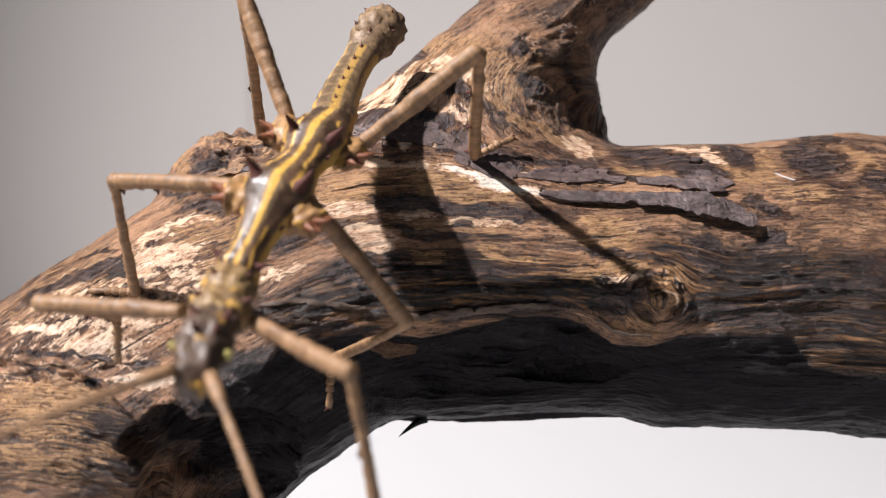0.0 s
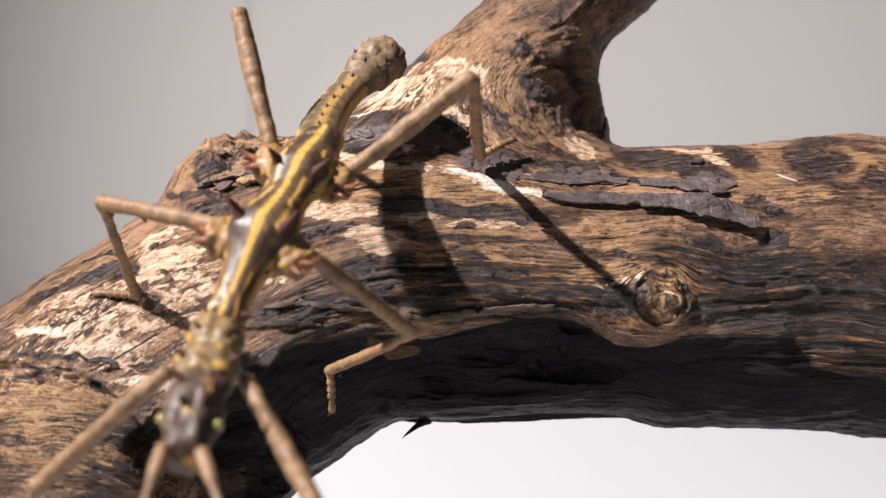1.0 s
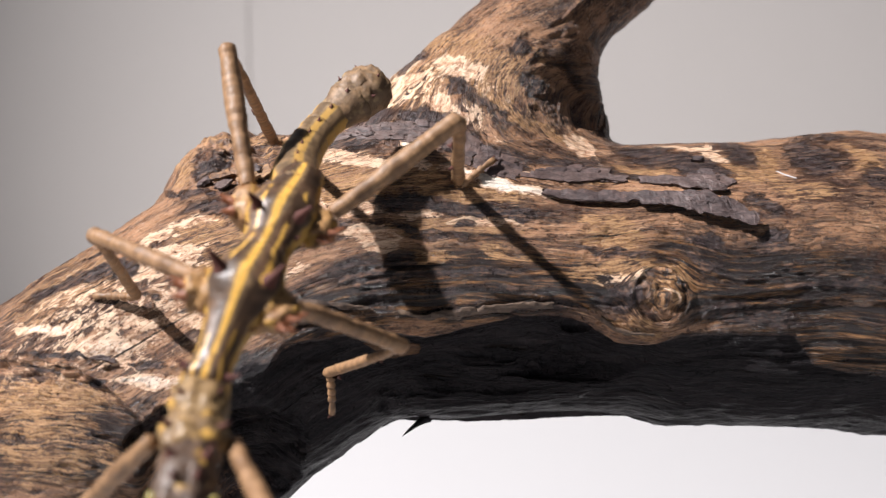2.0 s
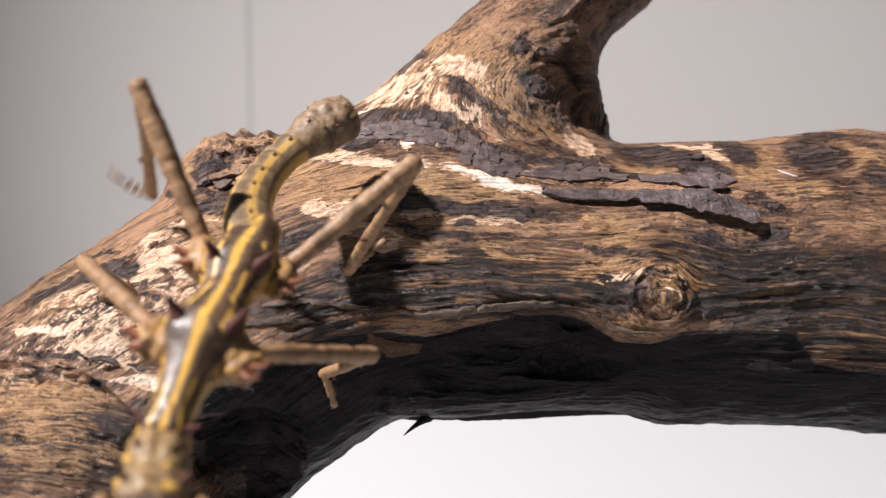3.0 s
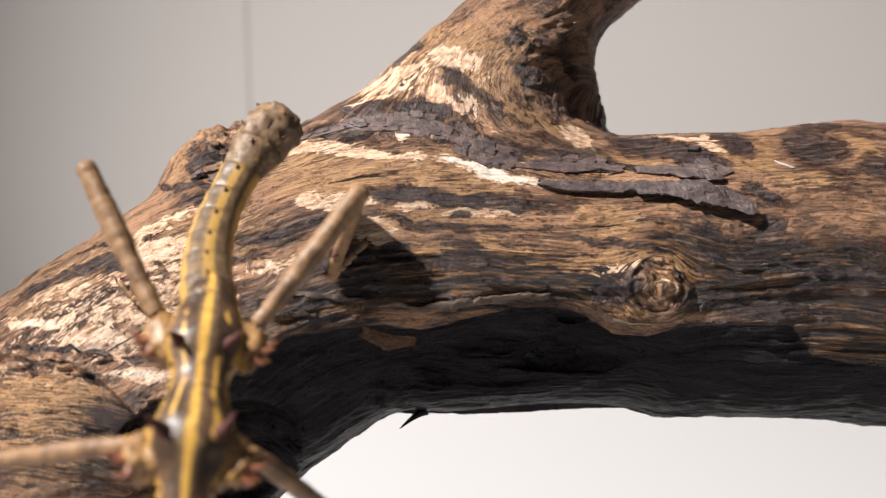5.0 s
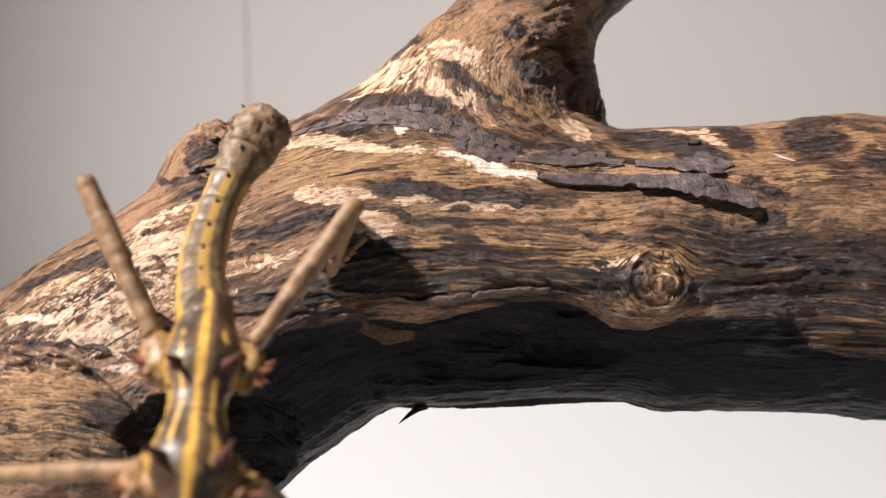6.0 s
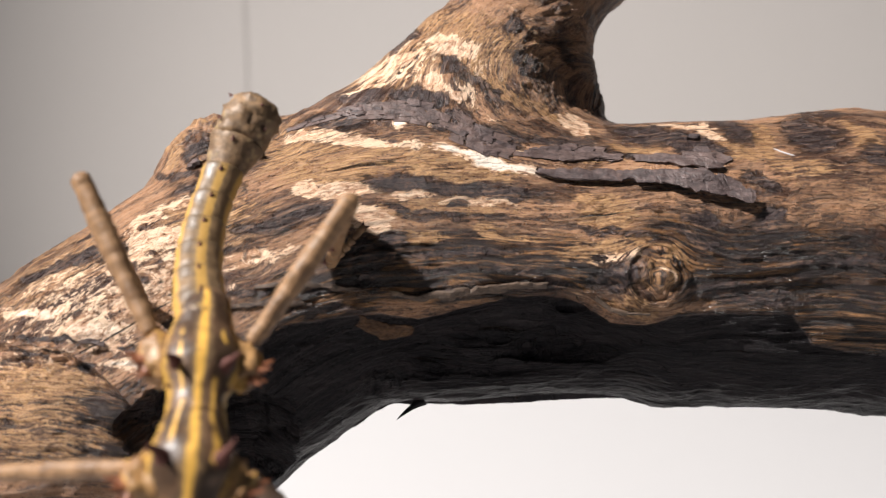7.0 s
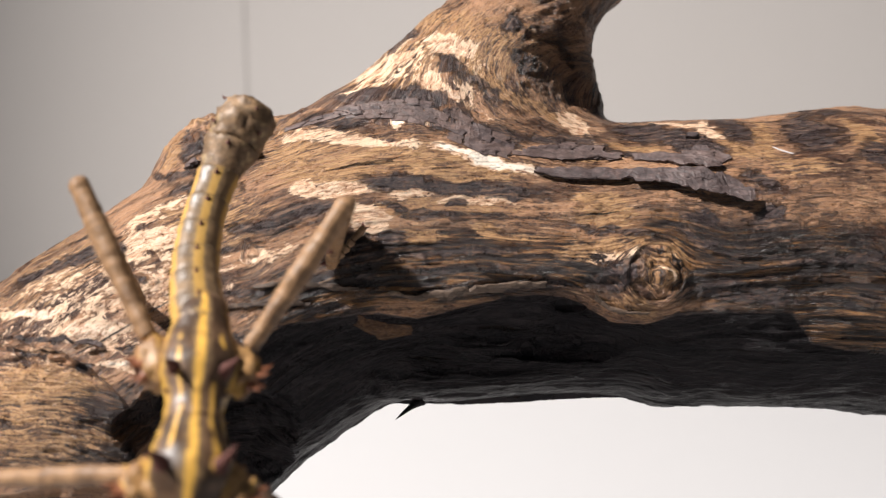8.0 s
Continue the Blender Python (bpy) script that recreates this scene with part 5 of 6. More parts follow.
    walk(legs["hind_left"]["femur"], [
        (0.0, pose(-0.00000, 0.00733, -0.00000, 27.8, -46.0, 121.3)),
        (0.3, pose(-0.00000, 0.00733, -0.00000, 24.4, -46.9, 126.0)),
        (0.6, pose(-0.00000, 0.00733, -0.00000, 24.0, -41.4, 126.4)),
        (0.9, pose(-0.00000, 0.00733, -0.00000, 23.8, -39.7, 126.8)),
        (1.2, pose(0.00000, 0.00733, 0.00000, 22.1, -40.3, 129.3)),
        (1.5, pose(-0.00000, 0.00733, 0.00000, 21.1, -35.2, 130.9)),
        (1.7, pose(0.00000, 0.00733, 0.00000, 19.7, -32.8, 133.6)),
        (2.8, pose(-0.00000, 0.00733, -0.00000, 15.2, -22.9, 144.4)),
        (3.0, pose(0.00000, 0.00733, -0.00000, 18.7, -33.0, 137.7)),
        (3.2, pose(0.00000, 0.00733, 0.00000, 20.7, -32.7, 134.0)),
        (3.5, pose(-0.00000, 0.00733, -0.00000, 19.2, -34.6, 136.7)),
        (3.8, pose(0.00000, 0.00733, 0.00000, 18.7, -32.6, 137.6)),
        (4.2, pose(-0.00000, 0.00733, 0.00000, 18.4, -28.3, 138.2)),
        (4.7, pose(0.00000, 0.00733, 0.00000, 17.2, -31.0, 140.5)),
        (5.8, pose(0.00000, 0.00733, 0.00000, 15.1, -28.2, 144.9)),
        (6.5, pose(0.00000, 0.00733, 0.00000, 15.3, -32.9, 144.4)),
        (7.2, pose(0.00000, 0.00733, 0.00000, 14.8, -35.8, 145.2)),
        (8.0, pose(-0.00000, 0.00733, 0.00000, 14.2, -36.0, 146.2)),
    ])
    walk(legs["hind_left"]["tibia"], [
        (0.0, pose(-0.00946, 0.02289, 0.01885, 56.5, 66.2, 170.7)),
        (0.3, pose(-0.01053, 0.02183, 0.01913, 50.0, 63.2, 163.5)),
        (0.6, pose(-0.01166, 0.02314, 0.01735, 55.0, 62.9, 169.2)),
        (0.9, pose(-0.01207, 0.02347, 0.01676, 56.9, 59.5, 171.4)),
        (1.2, pose(-0.01267, 0.02280, 0.01695, 53.1, 57.5, 166.9)),
        (1.5, pose(-0.01403, 0.02351, 0.01511, 51.6, 52.0, 165.2)),
        (1.7, pose(-0.01520, 0.02329, 0.01419, 51.1, 50.2, 164.5)),
        (2.8, pose(-0.01963, 0.02138, 0.01021, 123.2, 74.4, -111.9)),
        (3.0, pose(-0.01626, 0.02213, 0.01427, 101.4, 71.9, -134.4)),
        (3.2, pose(-0.01532, 0.02321, 0.01415, 93.6, 68.0, -142.7)),
        (3.5, pose(-0.01572, 0.02212, 0.01487, 85.4, 68.6, -151.5)),
        (3.8, pose(-0.01632, 0.02221, 0.01412, 88.8, 70.6, -147.8)),
        (4.2, pose(-0.01719, 0.02272, 0.01244, 80.6, 74.1, -156.5)),
        (4.7, pose(-0.01733, 0.02163, 0.01349, 63.8, 73.3, -174.0)),
        (5.8, pose(-0.01890, 0.02063, 0.01237, 54.0, 69.9, 175.8)),
        (6.5, pose(-0.01790, 0.02014, 0.01423, 52.4, 67.2, 174.0)),
        (7.2, pose(-0.01746, 0.01945, 0.01535, 43.2, 66.3, 163.9)),
        (8.0, pose(-0.01762, 0.01913, 0.01541, 40.7, 65.5, 161.2)),
    ])
    walk(legs["hind_left"]["tarsus"], [
        (0.0, pose(-0.02263, 0.02505, -0.01137, 19.8, -17.8, 136.3)),
        (0.3, pose(-0.02483, 0.02607, -0.01035, 18.9, -14.0, 140.0)),
        (0.6, pose(-0.02643, 0.02597, -0.01207, 18.4, -8.7, 142.4)),
        (0.9, pose(-0.02866, 0.02599, -0.01170, 18.3, -7.5, 143.5)),
        (1.2, pose(-0.02997, 0.02682, -0.01090, 18.2, -6.9, 144.4)),
        (1.5, pose(-0.03371, 0.02871, -0.01091, 18.1, -6.9, 144.9)),
        (1.7, pose(-0.03559, 0.02894, -0.01119, 18.0, -10.5, 145.5)),
        (2.8, pose(-0.02295, 0.01314, -0.02161, 17.5, -44.2, 141.8)),
        (3.0, pose(-0.02344, 0.01480, -0.01714, 21.6, -38.3, 135.4)),
        (3.2, pose(-0.02518, 0.01569, -0.01647, 24.3, -30.3, 130.0)),
        (3.5, pose(-0.02629, 0.01637, -0.01590, 24.2, -29.6, 130.1)),
        (3.8, pose(-0.02559, 0.01638, -0.01705, 23.9, -26.1, 130.7)),
        (4.2, pose(-0.02548, 0.01912, -0.01934, 24.2, -21.5, 129.8)),
        (4.7, pose(-0.02678, 0.02064, -0.01815, 22.4, -25.1, 134.1)),
        (5.8, pose(-0.03021, 0.02147, -0.01866, 21.8, -31.0, 135.1)),
        (6.5, pose(-0.03062, 0.02147, -0.01624, 21.6, -30.1, 135.6)),
        (7.2, pose(-0.03023, 0.02313, -0.01490, 19.9, -30.5, 139.0)),
        (8.0, pose(-0.03060, 0.02354, -0.01465, 19.8, -31.6, 139.0)),
    ])
    walk(legs["mid_right"]["femur"], [
        (0.0, pose(0.02171, -0.00729, -0.00000, -18.3, 24.9, -98.9)),
        (0.3, pose(0.02171, -0.00729, 0.00000, -19.6, 28.9, -101.8)),
        (0.6, pose(0.02171, -0.00729, 0.00000, -19.9, 24.9, -102.6)),
        (0.9, pose(0.02171, -0.00729, 0.00000, -20.8, 22.3, -105.0)),
        (1.2, pose(0.02171, -0.00729, -0.00000, -21.4, 22.8, -106.5)),
        (1.5, pose(0.02171, -0.00729, 0.00000, -23.1, 22.1, -110.9)),
        (1.7, pose(0.02171, -0.00729, 0.00000, -24.3, 24.1, -113.8)),
        (2.8, pose(0.02171, -0.00729, 0.00000, -32.2, 22.3, -131.6)),
        (3.0, pose(0.02171, -0.00729, 0.00000, -34.0, 18.9, -136.8)),
        (3.2, pose(0.02171, -0.00729, 0.00000, -35.7, 16.0, -142.3)),
        (3.5, pose(0.02171, -0.00729, 0.00000, -34.6, 14.1, -137.5)),
        (3.8, pose(0.02171, -0.00729, -0.00000, -27.1, 21.3, -104.3)),
        (4.2, pose(0.02171, -0.00729, 0.00000, -21.7, 30.0, -92.9)),
        (4.7, pose(0.02171, -0.00729, 0.00000, -24.7, 33.3, -98.3)),
        (5.8, pose(0.02171, -0.00729, 0.00000, -28.2, 34.5, -104.4)),
        (6.5, pose(0.02171, -0.00729, 0.00000, -28.5, 33.8, -104.9)),
        (7.2, pose(0.02171, -0.00729, 0.00000, -28.8, 35.8, -105.5)),
        (8.0, pose(0.02171, -0.00729, 0.00000, -29.5, 37.2, -106.6)),
    ])
    walk(legs["mid_right"]["tibia"], [
        (0.0, pose(0.01775, -0.03256, -0.01187, 13.3, 74.3, 56.4)),
        (0.3, pose(0.01665, -0.03146, -0.01363, 32.3, 76.3, 75.9)),
        (0.6, pose(0.01615, -0.03227, -0.01186, 34.9, 77.7, 78.6)),
        (0.9, pose(0.01497, -0.03249, -0.01071, 56.5, 79.7, 100.6)),
        (1.2, pose(0.01431, -0.03221, -0.01095, 62.3, 76.3, 106.6)),
        (1.5, pose(0.01240, -0.03172, -0.01059, 78.7, 73.8, 123.3)),
        (1.7, pose(0.01131, -0.03083, -0.01152, 98.1, 73.4, 143.5)),
        (2.8, pose(0.00441, -0.02681, -0.01072, 123.6, 55.1, 169.3)),
        (3.0, pose(0.00226, -0.02555, -0.00913, 124.4, 49.5, 170.2)),
        (3.2, pose(0.00027, -0.02388, -0.00777, 127.3, 45.3, 174.0)),
        (3.5, pose(0.00154, -0.02577, -0.00686, 139.6, 64.6, -172.7)),
        (3.8, pose(0.01524, -0.03276, -0.01023, -170.3, 67.5, -118.0)),
        (4.2, pose(0.02046, -0.03168, -0.01411, -161.1, 61.8, -107.6)),
        (4.7, pose(0.01832, -0.03062, -0.01548, -163.7, 64.4, -110.4)),
        (5.8, pose(0.01595, -0.02980, -0.01598, -166.1, 63.4, -113.1)),
        (6.5, pose(0.01569, -0.02993, -0.01570, -169.0, 63.2, -116.4)),
        (7.2, pose(0.01559, -0.02932, -0.01651, -173.3, 65.4, -121.1)),
        (8.0, pose(0.01528, -0.02881, -0.01706, -175.6, 65.5, -123.7)),
    ])
    walk(legs["mid_right"]["tarsus"], [
        (0.0, pose(0.02125, -0.02729, -0.03446, -19.1, 11.3, -80.5)),
        (0.3, pose(0.01800, -0.02606, -0.03641, -19.5, 13.0, -82.6)),
        (0.6, pose(0.01714, -0.02736, -0.03477, -19.7, 13.1, -83.4)),
        (0.9, pose(0.01419, -0.02836, -0.03378, -19.9, 13.6, -84.2)),
        (1.2, pose(0.01273, -0.02688, -0.03373, -19.5, 12.4, -82.5)),
        (1.5, pose(0.00881, -0.02625, -0.03311, -19.7, 13.9, -83.4)),
        (1.7, pose(0.00593, -0.02686, -0.03400, -21.1, 18.8, -87.9)),
        (2.8, pose(-0.00879, -0.02432, -0.02994, -24.7, 27.5, -96.0)),
        (3.0, pose(-0.01276, -0.02295, -0.02695, -32.3, 32.7, -109.7)),
        (3.2, pose(-0.01615, -0.02215, -0.02443, -36.6, 30.9, -117.6)),
        (3.5, pose(-0.00842, -0.02704, -0.02805, -9.0, 38.6, -64.7)),
        (3.8, pose(0.01103, -0.04068, -0.03190, -5.0, 39.5, -58.5)),
        (4.2, pose(0.01711, -0.04225, -0.03478, -10.2, 29.8, -68.8)),
        (4.7, pose(0.01477, -0.04013, -0.03662, -12.3, 30.3, -72.8)),
        (5.8, pose(0.01183, -0.03947, -0.03695, -9.2, 32.8, -67.0)),
        (6.5, pose(0.01098, -0.03940, -0.03664, -9.5, 33.0, -67.7)),
        (7.2, pose(0.01055, -0.03767, -0.03784, -9.5, 35.3, -67.7)),
        (8.0, pose(0.00988, -0.03690, -0.03840, -9.6, 36.0, -67.8)),
    ])
    walk(legs["mid_left"]["femur"], [
        (0.0, pose(0.02171, 0.00729, 0.00000, 18.2, 43.1, 86.9)),
        (0.3, pose(0.02171, 0.00729, 0.00000, 23.0, 40.8, 94.0)),
        (0.6, pose(0.02171, 0.00729, 0.00000, 25.2, 41.7, 97.4)),
        (0.9, pose(0.02171, 0.00729, 0.00000, 28.7, 41.4, 102.5)),
        (1.2, pose(0.02171, 0.00729, -0.00000, 30.0, 36.6, 104.8)),
        (1.5, pose(0.02171, 0.00729, -0.00000, 34.6, 36.1, 112.3)),
        (1.7, pose(0.02171, 0.00729, 0.00000, 37.0, 35.9, 116.3)),
        (2.8, pose(0.02171, 0.00729, -0.00000, 46.9, 25.9, 134.5)),
        (3.0, pose(0.02171, 0.00729, 0.00000, 47.3, 22.9, 135.5)),
        (3.2, pose(0.02171, 0.00729, 0.00000, 47.0, 24.3, 134.7)),
        (3.5, pose(0.02171, 0.00729, -0.00000, 42.7, 23.7, 123.0)),
        (3.8, pose(0.02171, 0.00729, 0.00000, 36.8, 31.3, 109.9)),
        (4.2, pose(0.02171, 0.00729, 0.00000, 29.2, 36.9, 96.1)),
        (4.7, pose(0.02171, 0.00729, -0.00000, 24.5, 44.8, 89.5)),
        (5.8, pose(0.02171, 0.00729, -0.00000, 29.4, 59.6, 96.2)),
        (6.5, pose(0.02171, 0.00729, 0.00000, 29.7, 60.2, 96.5)),
        (7.2, pose(0.02171, 0.00729, 0.00000, 28.1, 58.7, 94.5)),
        (8.0, pose(0.02171, 0.00729, 0.00000, 28.6, 58.3, 95.2)),
    ])
    walk(legs["mid_left"]["tibia"], [
        (0.0, pose(0.02272, 0.02578, -0.01730, -33.6, 55.5, -108.7)),
        (0.3, pose(0.02037, 0.02642, -0.01656, -32.8, 57.7, -107.7)),
        (0.6, pose(0.01927, 0.02605, -0.01686, -26.9, 56.7, -100.6)),
        (0.9, pose(0.01759, 0.02584, -0.01676, -28.8, 54.8, -103.0)),
        (1.2, pose(0.01652, 0.02694, -0.01512, -29.6, 55.9, -103.9)),
        (1.5, pose(0.01393, 0.02622, -0.01494, -34.7, 57.9, -110.0)),
        (1.7, pose(0.01261, 0.02570, -0.01484, -37.2, 57.1, -113.0)),
        (2.8, pose(0.00573, 0.02354, -0.01107, -65.6, 55.0, -145.2)),
        (3.0, pose(0.00505, 0.02364, -0.00985, -69.4, 52.3, -149.8)),
        (3.2, pose(0.00546, 0.02369, -0.01043, -71.0, 52.3, -151.9)),
        (3.5, pose(0.00908, 0.02675, -0.01019, -70.3, 57.2, -151.0)),
        (3.8, pose(0.01434, 0.02764, -0.01317, -75.2, 65.1, -156.9)),
        (4.2, pose(0.01956, 0.02743, -0.01522, -98.7, 72.7, 177.4)),
        (4.7, pose(0.02187, 0.02527, -0.01785, -134.4, 75.6, 139.8)),
        (5.8, pose(0.02034, 0.02004, -0.02185, -153.8, 78.5, 119.9)),
        (6.5, pose(0.02029, 0.01979, -0.02199, -152.7, 78.4, 121.0)),
        (7.2, pose(0.02067, 0.02043, -0.02164, -161.8, 76.1, 111.7)),
        (8.0, pose(0.02050, 0.02054, -0.02156, -160.7, 75.2, 112.9)),
    ])
    walk(legs["mid_left"]["tarsus"], [
        (0.0, pose(0.01796, 0.01174, -0.03889, -3.0, 55.2, 26.4)),
        (0.3, pose(0.01610, 0.01308, -0.03870, 1.5, 51.3, 32.1)),
        (0.6, pose(0.01663, 0.01193, -0.03876, 5.6, 61.5, 36.9)),
        (0.9, pose(0.01419, 0.01112, -0.03816, 3.6, 64.4, 34.6)),
        (1.2, pose(0.01299, 0.01269, -0.03681, 4.2, 62.1, 35.3)),
        (1.5, pose(0.00918, 0.01316, -0.03713, 5.6, 61.7, 36.9)),
        (1.7, pose(0.00705, 0.01259, -0.03683, 6.5, 63.5, 37.9)),
        (2.8, pose(-0.00660, 0.01496, -0.03253, 34.4, 71.4, 67.2)),
        (3.0, pose(-0.00879, 0.01560, -0.03058, 70.2, 68.4, 104.3)),
        (3.2, pose(-0.00866, 0.01615, -0.03116, 100.6, 57.4, 136.6)),
        (3.5, pose(-0.00333, 0.01987, -0.03221, 43.3, 25.3, 66.5)),
        (3.8, pose(0.00420, 0.02332, -0.03693, 40.5, 29.1, 60.4)),
        (4.2, pose(0.01176, 0.02779, -0.04022, 32.5, 32.5, 43.5)),
        (4.7, pose(0.01688, 0.02949, -0.04321, 32.0, 29.9, 42.6)),
        (5.8, pose(0.01773, 0.02457, -0.04751, 31.2, 25.8, 40.9)),
        (6.5, pose(0.01757, 0.02431, -0.04765, 31.1, 26.2, 40.7)),
        (7.2, pose(0.01833, 0.02629, -0.04706, 31.0, 24.1, 40.5)),
        (8.0, pose(0.01790, 0.02670, -0.04689, 31.0, 23.7, 40.5)),
    ])
    walk(legs["front_right"]["femur"], [
        (0.0, pose(0.04706, -0.00358, -0.00521, -18.9, 20.4, -91.0)),
        (0.3, pose(0.04698, -0.00378, -0.00538, -16.6, 22.1, -84.6)),
        (0.6, pose(0.04702, -0.00368, -0.00550, -13.1, 26.0, -76.3)),
        (0.9, pose(0.04708, -0.00351, -0.00573, 1.2, 35.8, -51.8)),
        (1.2, pose(0.04726, -0.00299, -0.00560, 8.2, 49.3, -42.5)),
        (1.5, pose(0.04722, -0.00307, -0.00587, -2.7, 55.6, -55.8)),
        (1.7, pose(0.04726, -0.00301, -0.00536, -15.7, 61.3, -70.4)),
        (2.8, pose(0.04726, -0.00301, -0.00536, -15.7, 61.3, -70.4)),
        (8.0, pose(0.04726, -0.00301, -0.00536, -15.7, 61.3, -70.4)),
    ])
    walk(legs["front_right"]["tibia"], [
        (0.0, pose(0.04660, -0.02889, -0.01461, 27.1, 44.0, 159.3)),
        (0.3, pose(0.04932, -0.02869, -0.01554, 32.5, 59.2, 166.8)),
        (0.6, pose(0.05276, -0.02725, -0.01735, 120.9, 75.5, -99.7)),
        (0.9, pose(0.06061, -0.02072, -0.02153, 110.4, 70.9, -110.6)),
        (1.2, pose(0.06025, -0.01490, -0.02605, 151.2, 75.1, -67.5)),
        (1.5, pose(0.05579, -0.01567, -0.02816, 159.6, 75.7, -58.8)),
        (1.7, pose(0.05161, -0.01524, -0.02904, 162.9, 76.2, -55.4)),
        (2.8, pose(0.05161, -0.01524, -0.02904, 162.9, 76.2, -55.4)),
        (8.0, pose(0.05161, -0.01524, -0.02904, 162.9, 76.2, -55.4)),
    ])
    walk(legs["front_right"]["tarsus"], [
        (0.0, pose(0.03315, -0.02381, -0.02852, -4.3, 70.9, 25.7)),
        (0.3, pose(0.03936, -0.02635, -0.03273, -19.6, 69.1, 9.4)),
        (0.6, pose(0.05191, -0.03220, -0.03671, -38.5, 59.0, -12.1)),
        (0.9, pose(0.05830, -0.02685, -0.04043, -41.7, 59.9, -15.8)),
        (1.2, pose(0.06221, -0.01964, -0.04538, -37.1, 56.1, -10.3)),
        (1.5, pose(0.05836, -0.01990, -0.04754, -36.1, 55.7, -9.0)),
        (1.7, pose(0.05432, -0.01917, -0.04846, -35.5, 55.6, -8.4)),
        (2.8, pose(0.05432, -0.01917, -0.04846, -35.5, 55.6, -8.4)),
        (8.0, pose(0.05432, -0.01917, -0.04846, -35.5, 55.6, -8.4)),
    ])
    walk(legs["front_left"]["femur"], [
        (0.0, pose(0.04477, 0.00718, -0.00521, 11.1, -24.3, 58.7)),
        (0.3, pose(0.04492, 0.00702, -0.00538, 10.3, -3.1, 60.4)),
        (0.6, pose(0.04484, 0.00710, -0.00550, 9.6, 7.0, 55.5)),
        (0.9, pose(0.04470, 0.00723, -0.00573, 8.9, 4.7, 45.7)),
        (1.2, pose(0.04431, 0.00761, -0.00560, 8.9, -0.8, 56.0)),
        (1.5, pose(0.04436, 0.00755, -0.00587, 15.0, -21.1, 38.4)),
        (1.7, pose(0.04433, 0.00759, -0.00536, 17.3, -30.1, 33.4)),
        (2.8, pose(0.04433, 0.00759, -0.00536, 17.3, -30.1, 33.4)),
        (8.0, pose(0.04433, 0.00759, -0.00536, 17.3, -30.1, 33.4)),
    ])
    walk(legs["front_left"]["tibia"], [
        (0.0, pose(0.05566, 0.02509, 0.00426, 10.8, 63.8, 56.7)),
        (0.3, pose(0.05625, 0.02700, -0.00414, 76.9, 71.7, 124.2)),
        (0.6, pose(0.05778, 0.02591, -0.00830, 64.3, 74.5, 110.9)),
        (0.9, pose(0.06070, 0.02365, -0.00763, 79.8, 75.4, 127.0)),
        (1.2, pose(0.05718, 0.02667, -0.00529, 46.7, 77.3, 92.7)),
        (1.5, pose(0.06119, 0.02087, 0.00240, 56.5, 74.7, 102.8)),
        (1.7, pose(0.06094, 0.01855, 0.00618, 59.1, 71.3, 105.6)),
        (2.8, pose(0.06094, 0.01855, 0.00618, 59.1, 71.3, 105.6)),
        (8.0, pose(0.06094, 0.01855, 0.00618, 59.1, 71.3, 105.6)),
    ])
    walk(legs["front_left"]["tarsus"], [
        (0.0, pose(0.06051, 0.03248, -0.01368, -7.7, 51.9, 14.4)),
        (0.3, pose(0.05271, 0.03221, -0.02313, -7.6, 61.6, 14.3)),
        (0.6, pose(0.05587, 0.03091, -0.02757, -9.0, 60.0, 12.7)),
        (0.9, pose(0.05766, 0.02768, -0.02698, -10.6, 61.5, 10.9)),
        (1.2, pose(0.05697, 0.03106, -0.02481, -11.0, 58.5, 10.4)),
        (1.5, pose(0.06002, 0.02600, -0.01689, -9.1, 59.2, 12.7)),
        (1.7, pose(0.05922, 0.02473, -0.01276, -6.6, 59.3, 15.5)),
        (2.8, pose(0.05922, 0.02473, -0.01276, -6.6, 59.3, 15.5)),
        (8.0, pose(0.05922, 0.02473, -0.01276, -6.6, 59.3, 15.5)),
    ])
    walk(prothorax, [
        (0.0, pose(0.03747, 0.00000, -0.00527, 0.0, -10.5, 12.0)),
        (0.3, pose(0.03747, 0.00000, -0.00527, 0.0, -9.3, 10.8)),
        (0.6, pose(0.03747, 0.00000, -0.00527, 0.0, -8.5, 11.4)),
        (0.9, pose(0.03747, 0.00000, -0.00527, 0.0, -7.0, 12.5)),
        (1.2, pose(0.03747, 0.00000, -0.00527, 0.0, -7.9, 15.5)),
        (1.5, pose(0.03747, 0.00000, -0.00527, 0.0, -6.0, 15.1)),
        (1.7, pose(0.03747, 0.00000, -0.00527, 0.0, -9.4, 15.4)),
        (8.0, pose(0.03747, 0.00000, -0.00527, 0.0, -9.4, 15.4)),
    ])
    walk(head, [
        (0.0, pose(0.03747, 0.00000, -0.00527, 0.0, -10.5, 12.0)),
        (0.3, pose(0.03747, 0.00000, -0.00527, 0.0, -9.3, 10.8)),
        (0.6, pose(0.03747, 0.00000, -0.00527, 0.0, -8.5, 11.4)),
        (0.9, pose(0.03747, 0.00000, -0.00527, 0.0, -7.0, 12.5)),
        (1.2, pose(0.03747, 0.00000, -0.00527, 0.0, -7.9, 15.5)),
        (1.5, pose(0.03747, 0.00000, -0.00527, 0.0, -6.0, 15.1)),
        (1.7, pose(0.03747, 0.00000, -0.00527, 0.0, -9.4, 15.4)),
        (8.0, pose(0.03747, 0.00000, -0.00527, 0.0, -9.4, 15.4)),
    ])
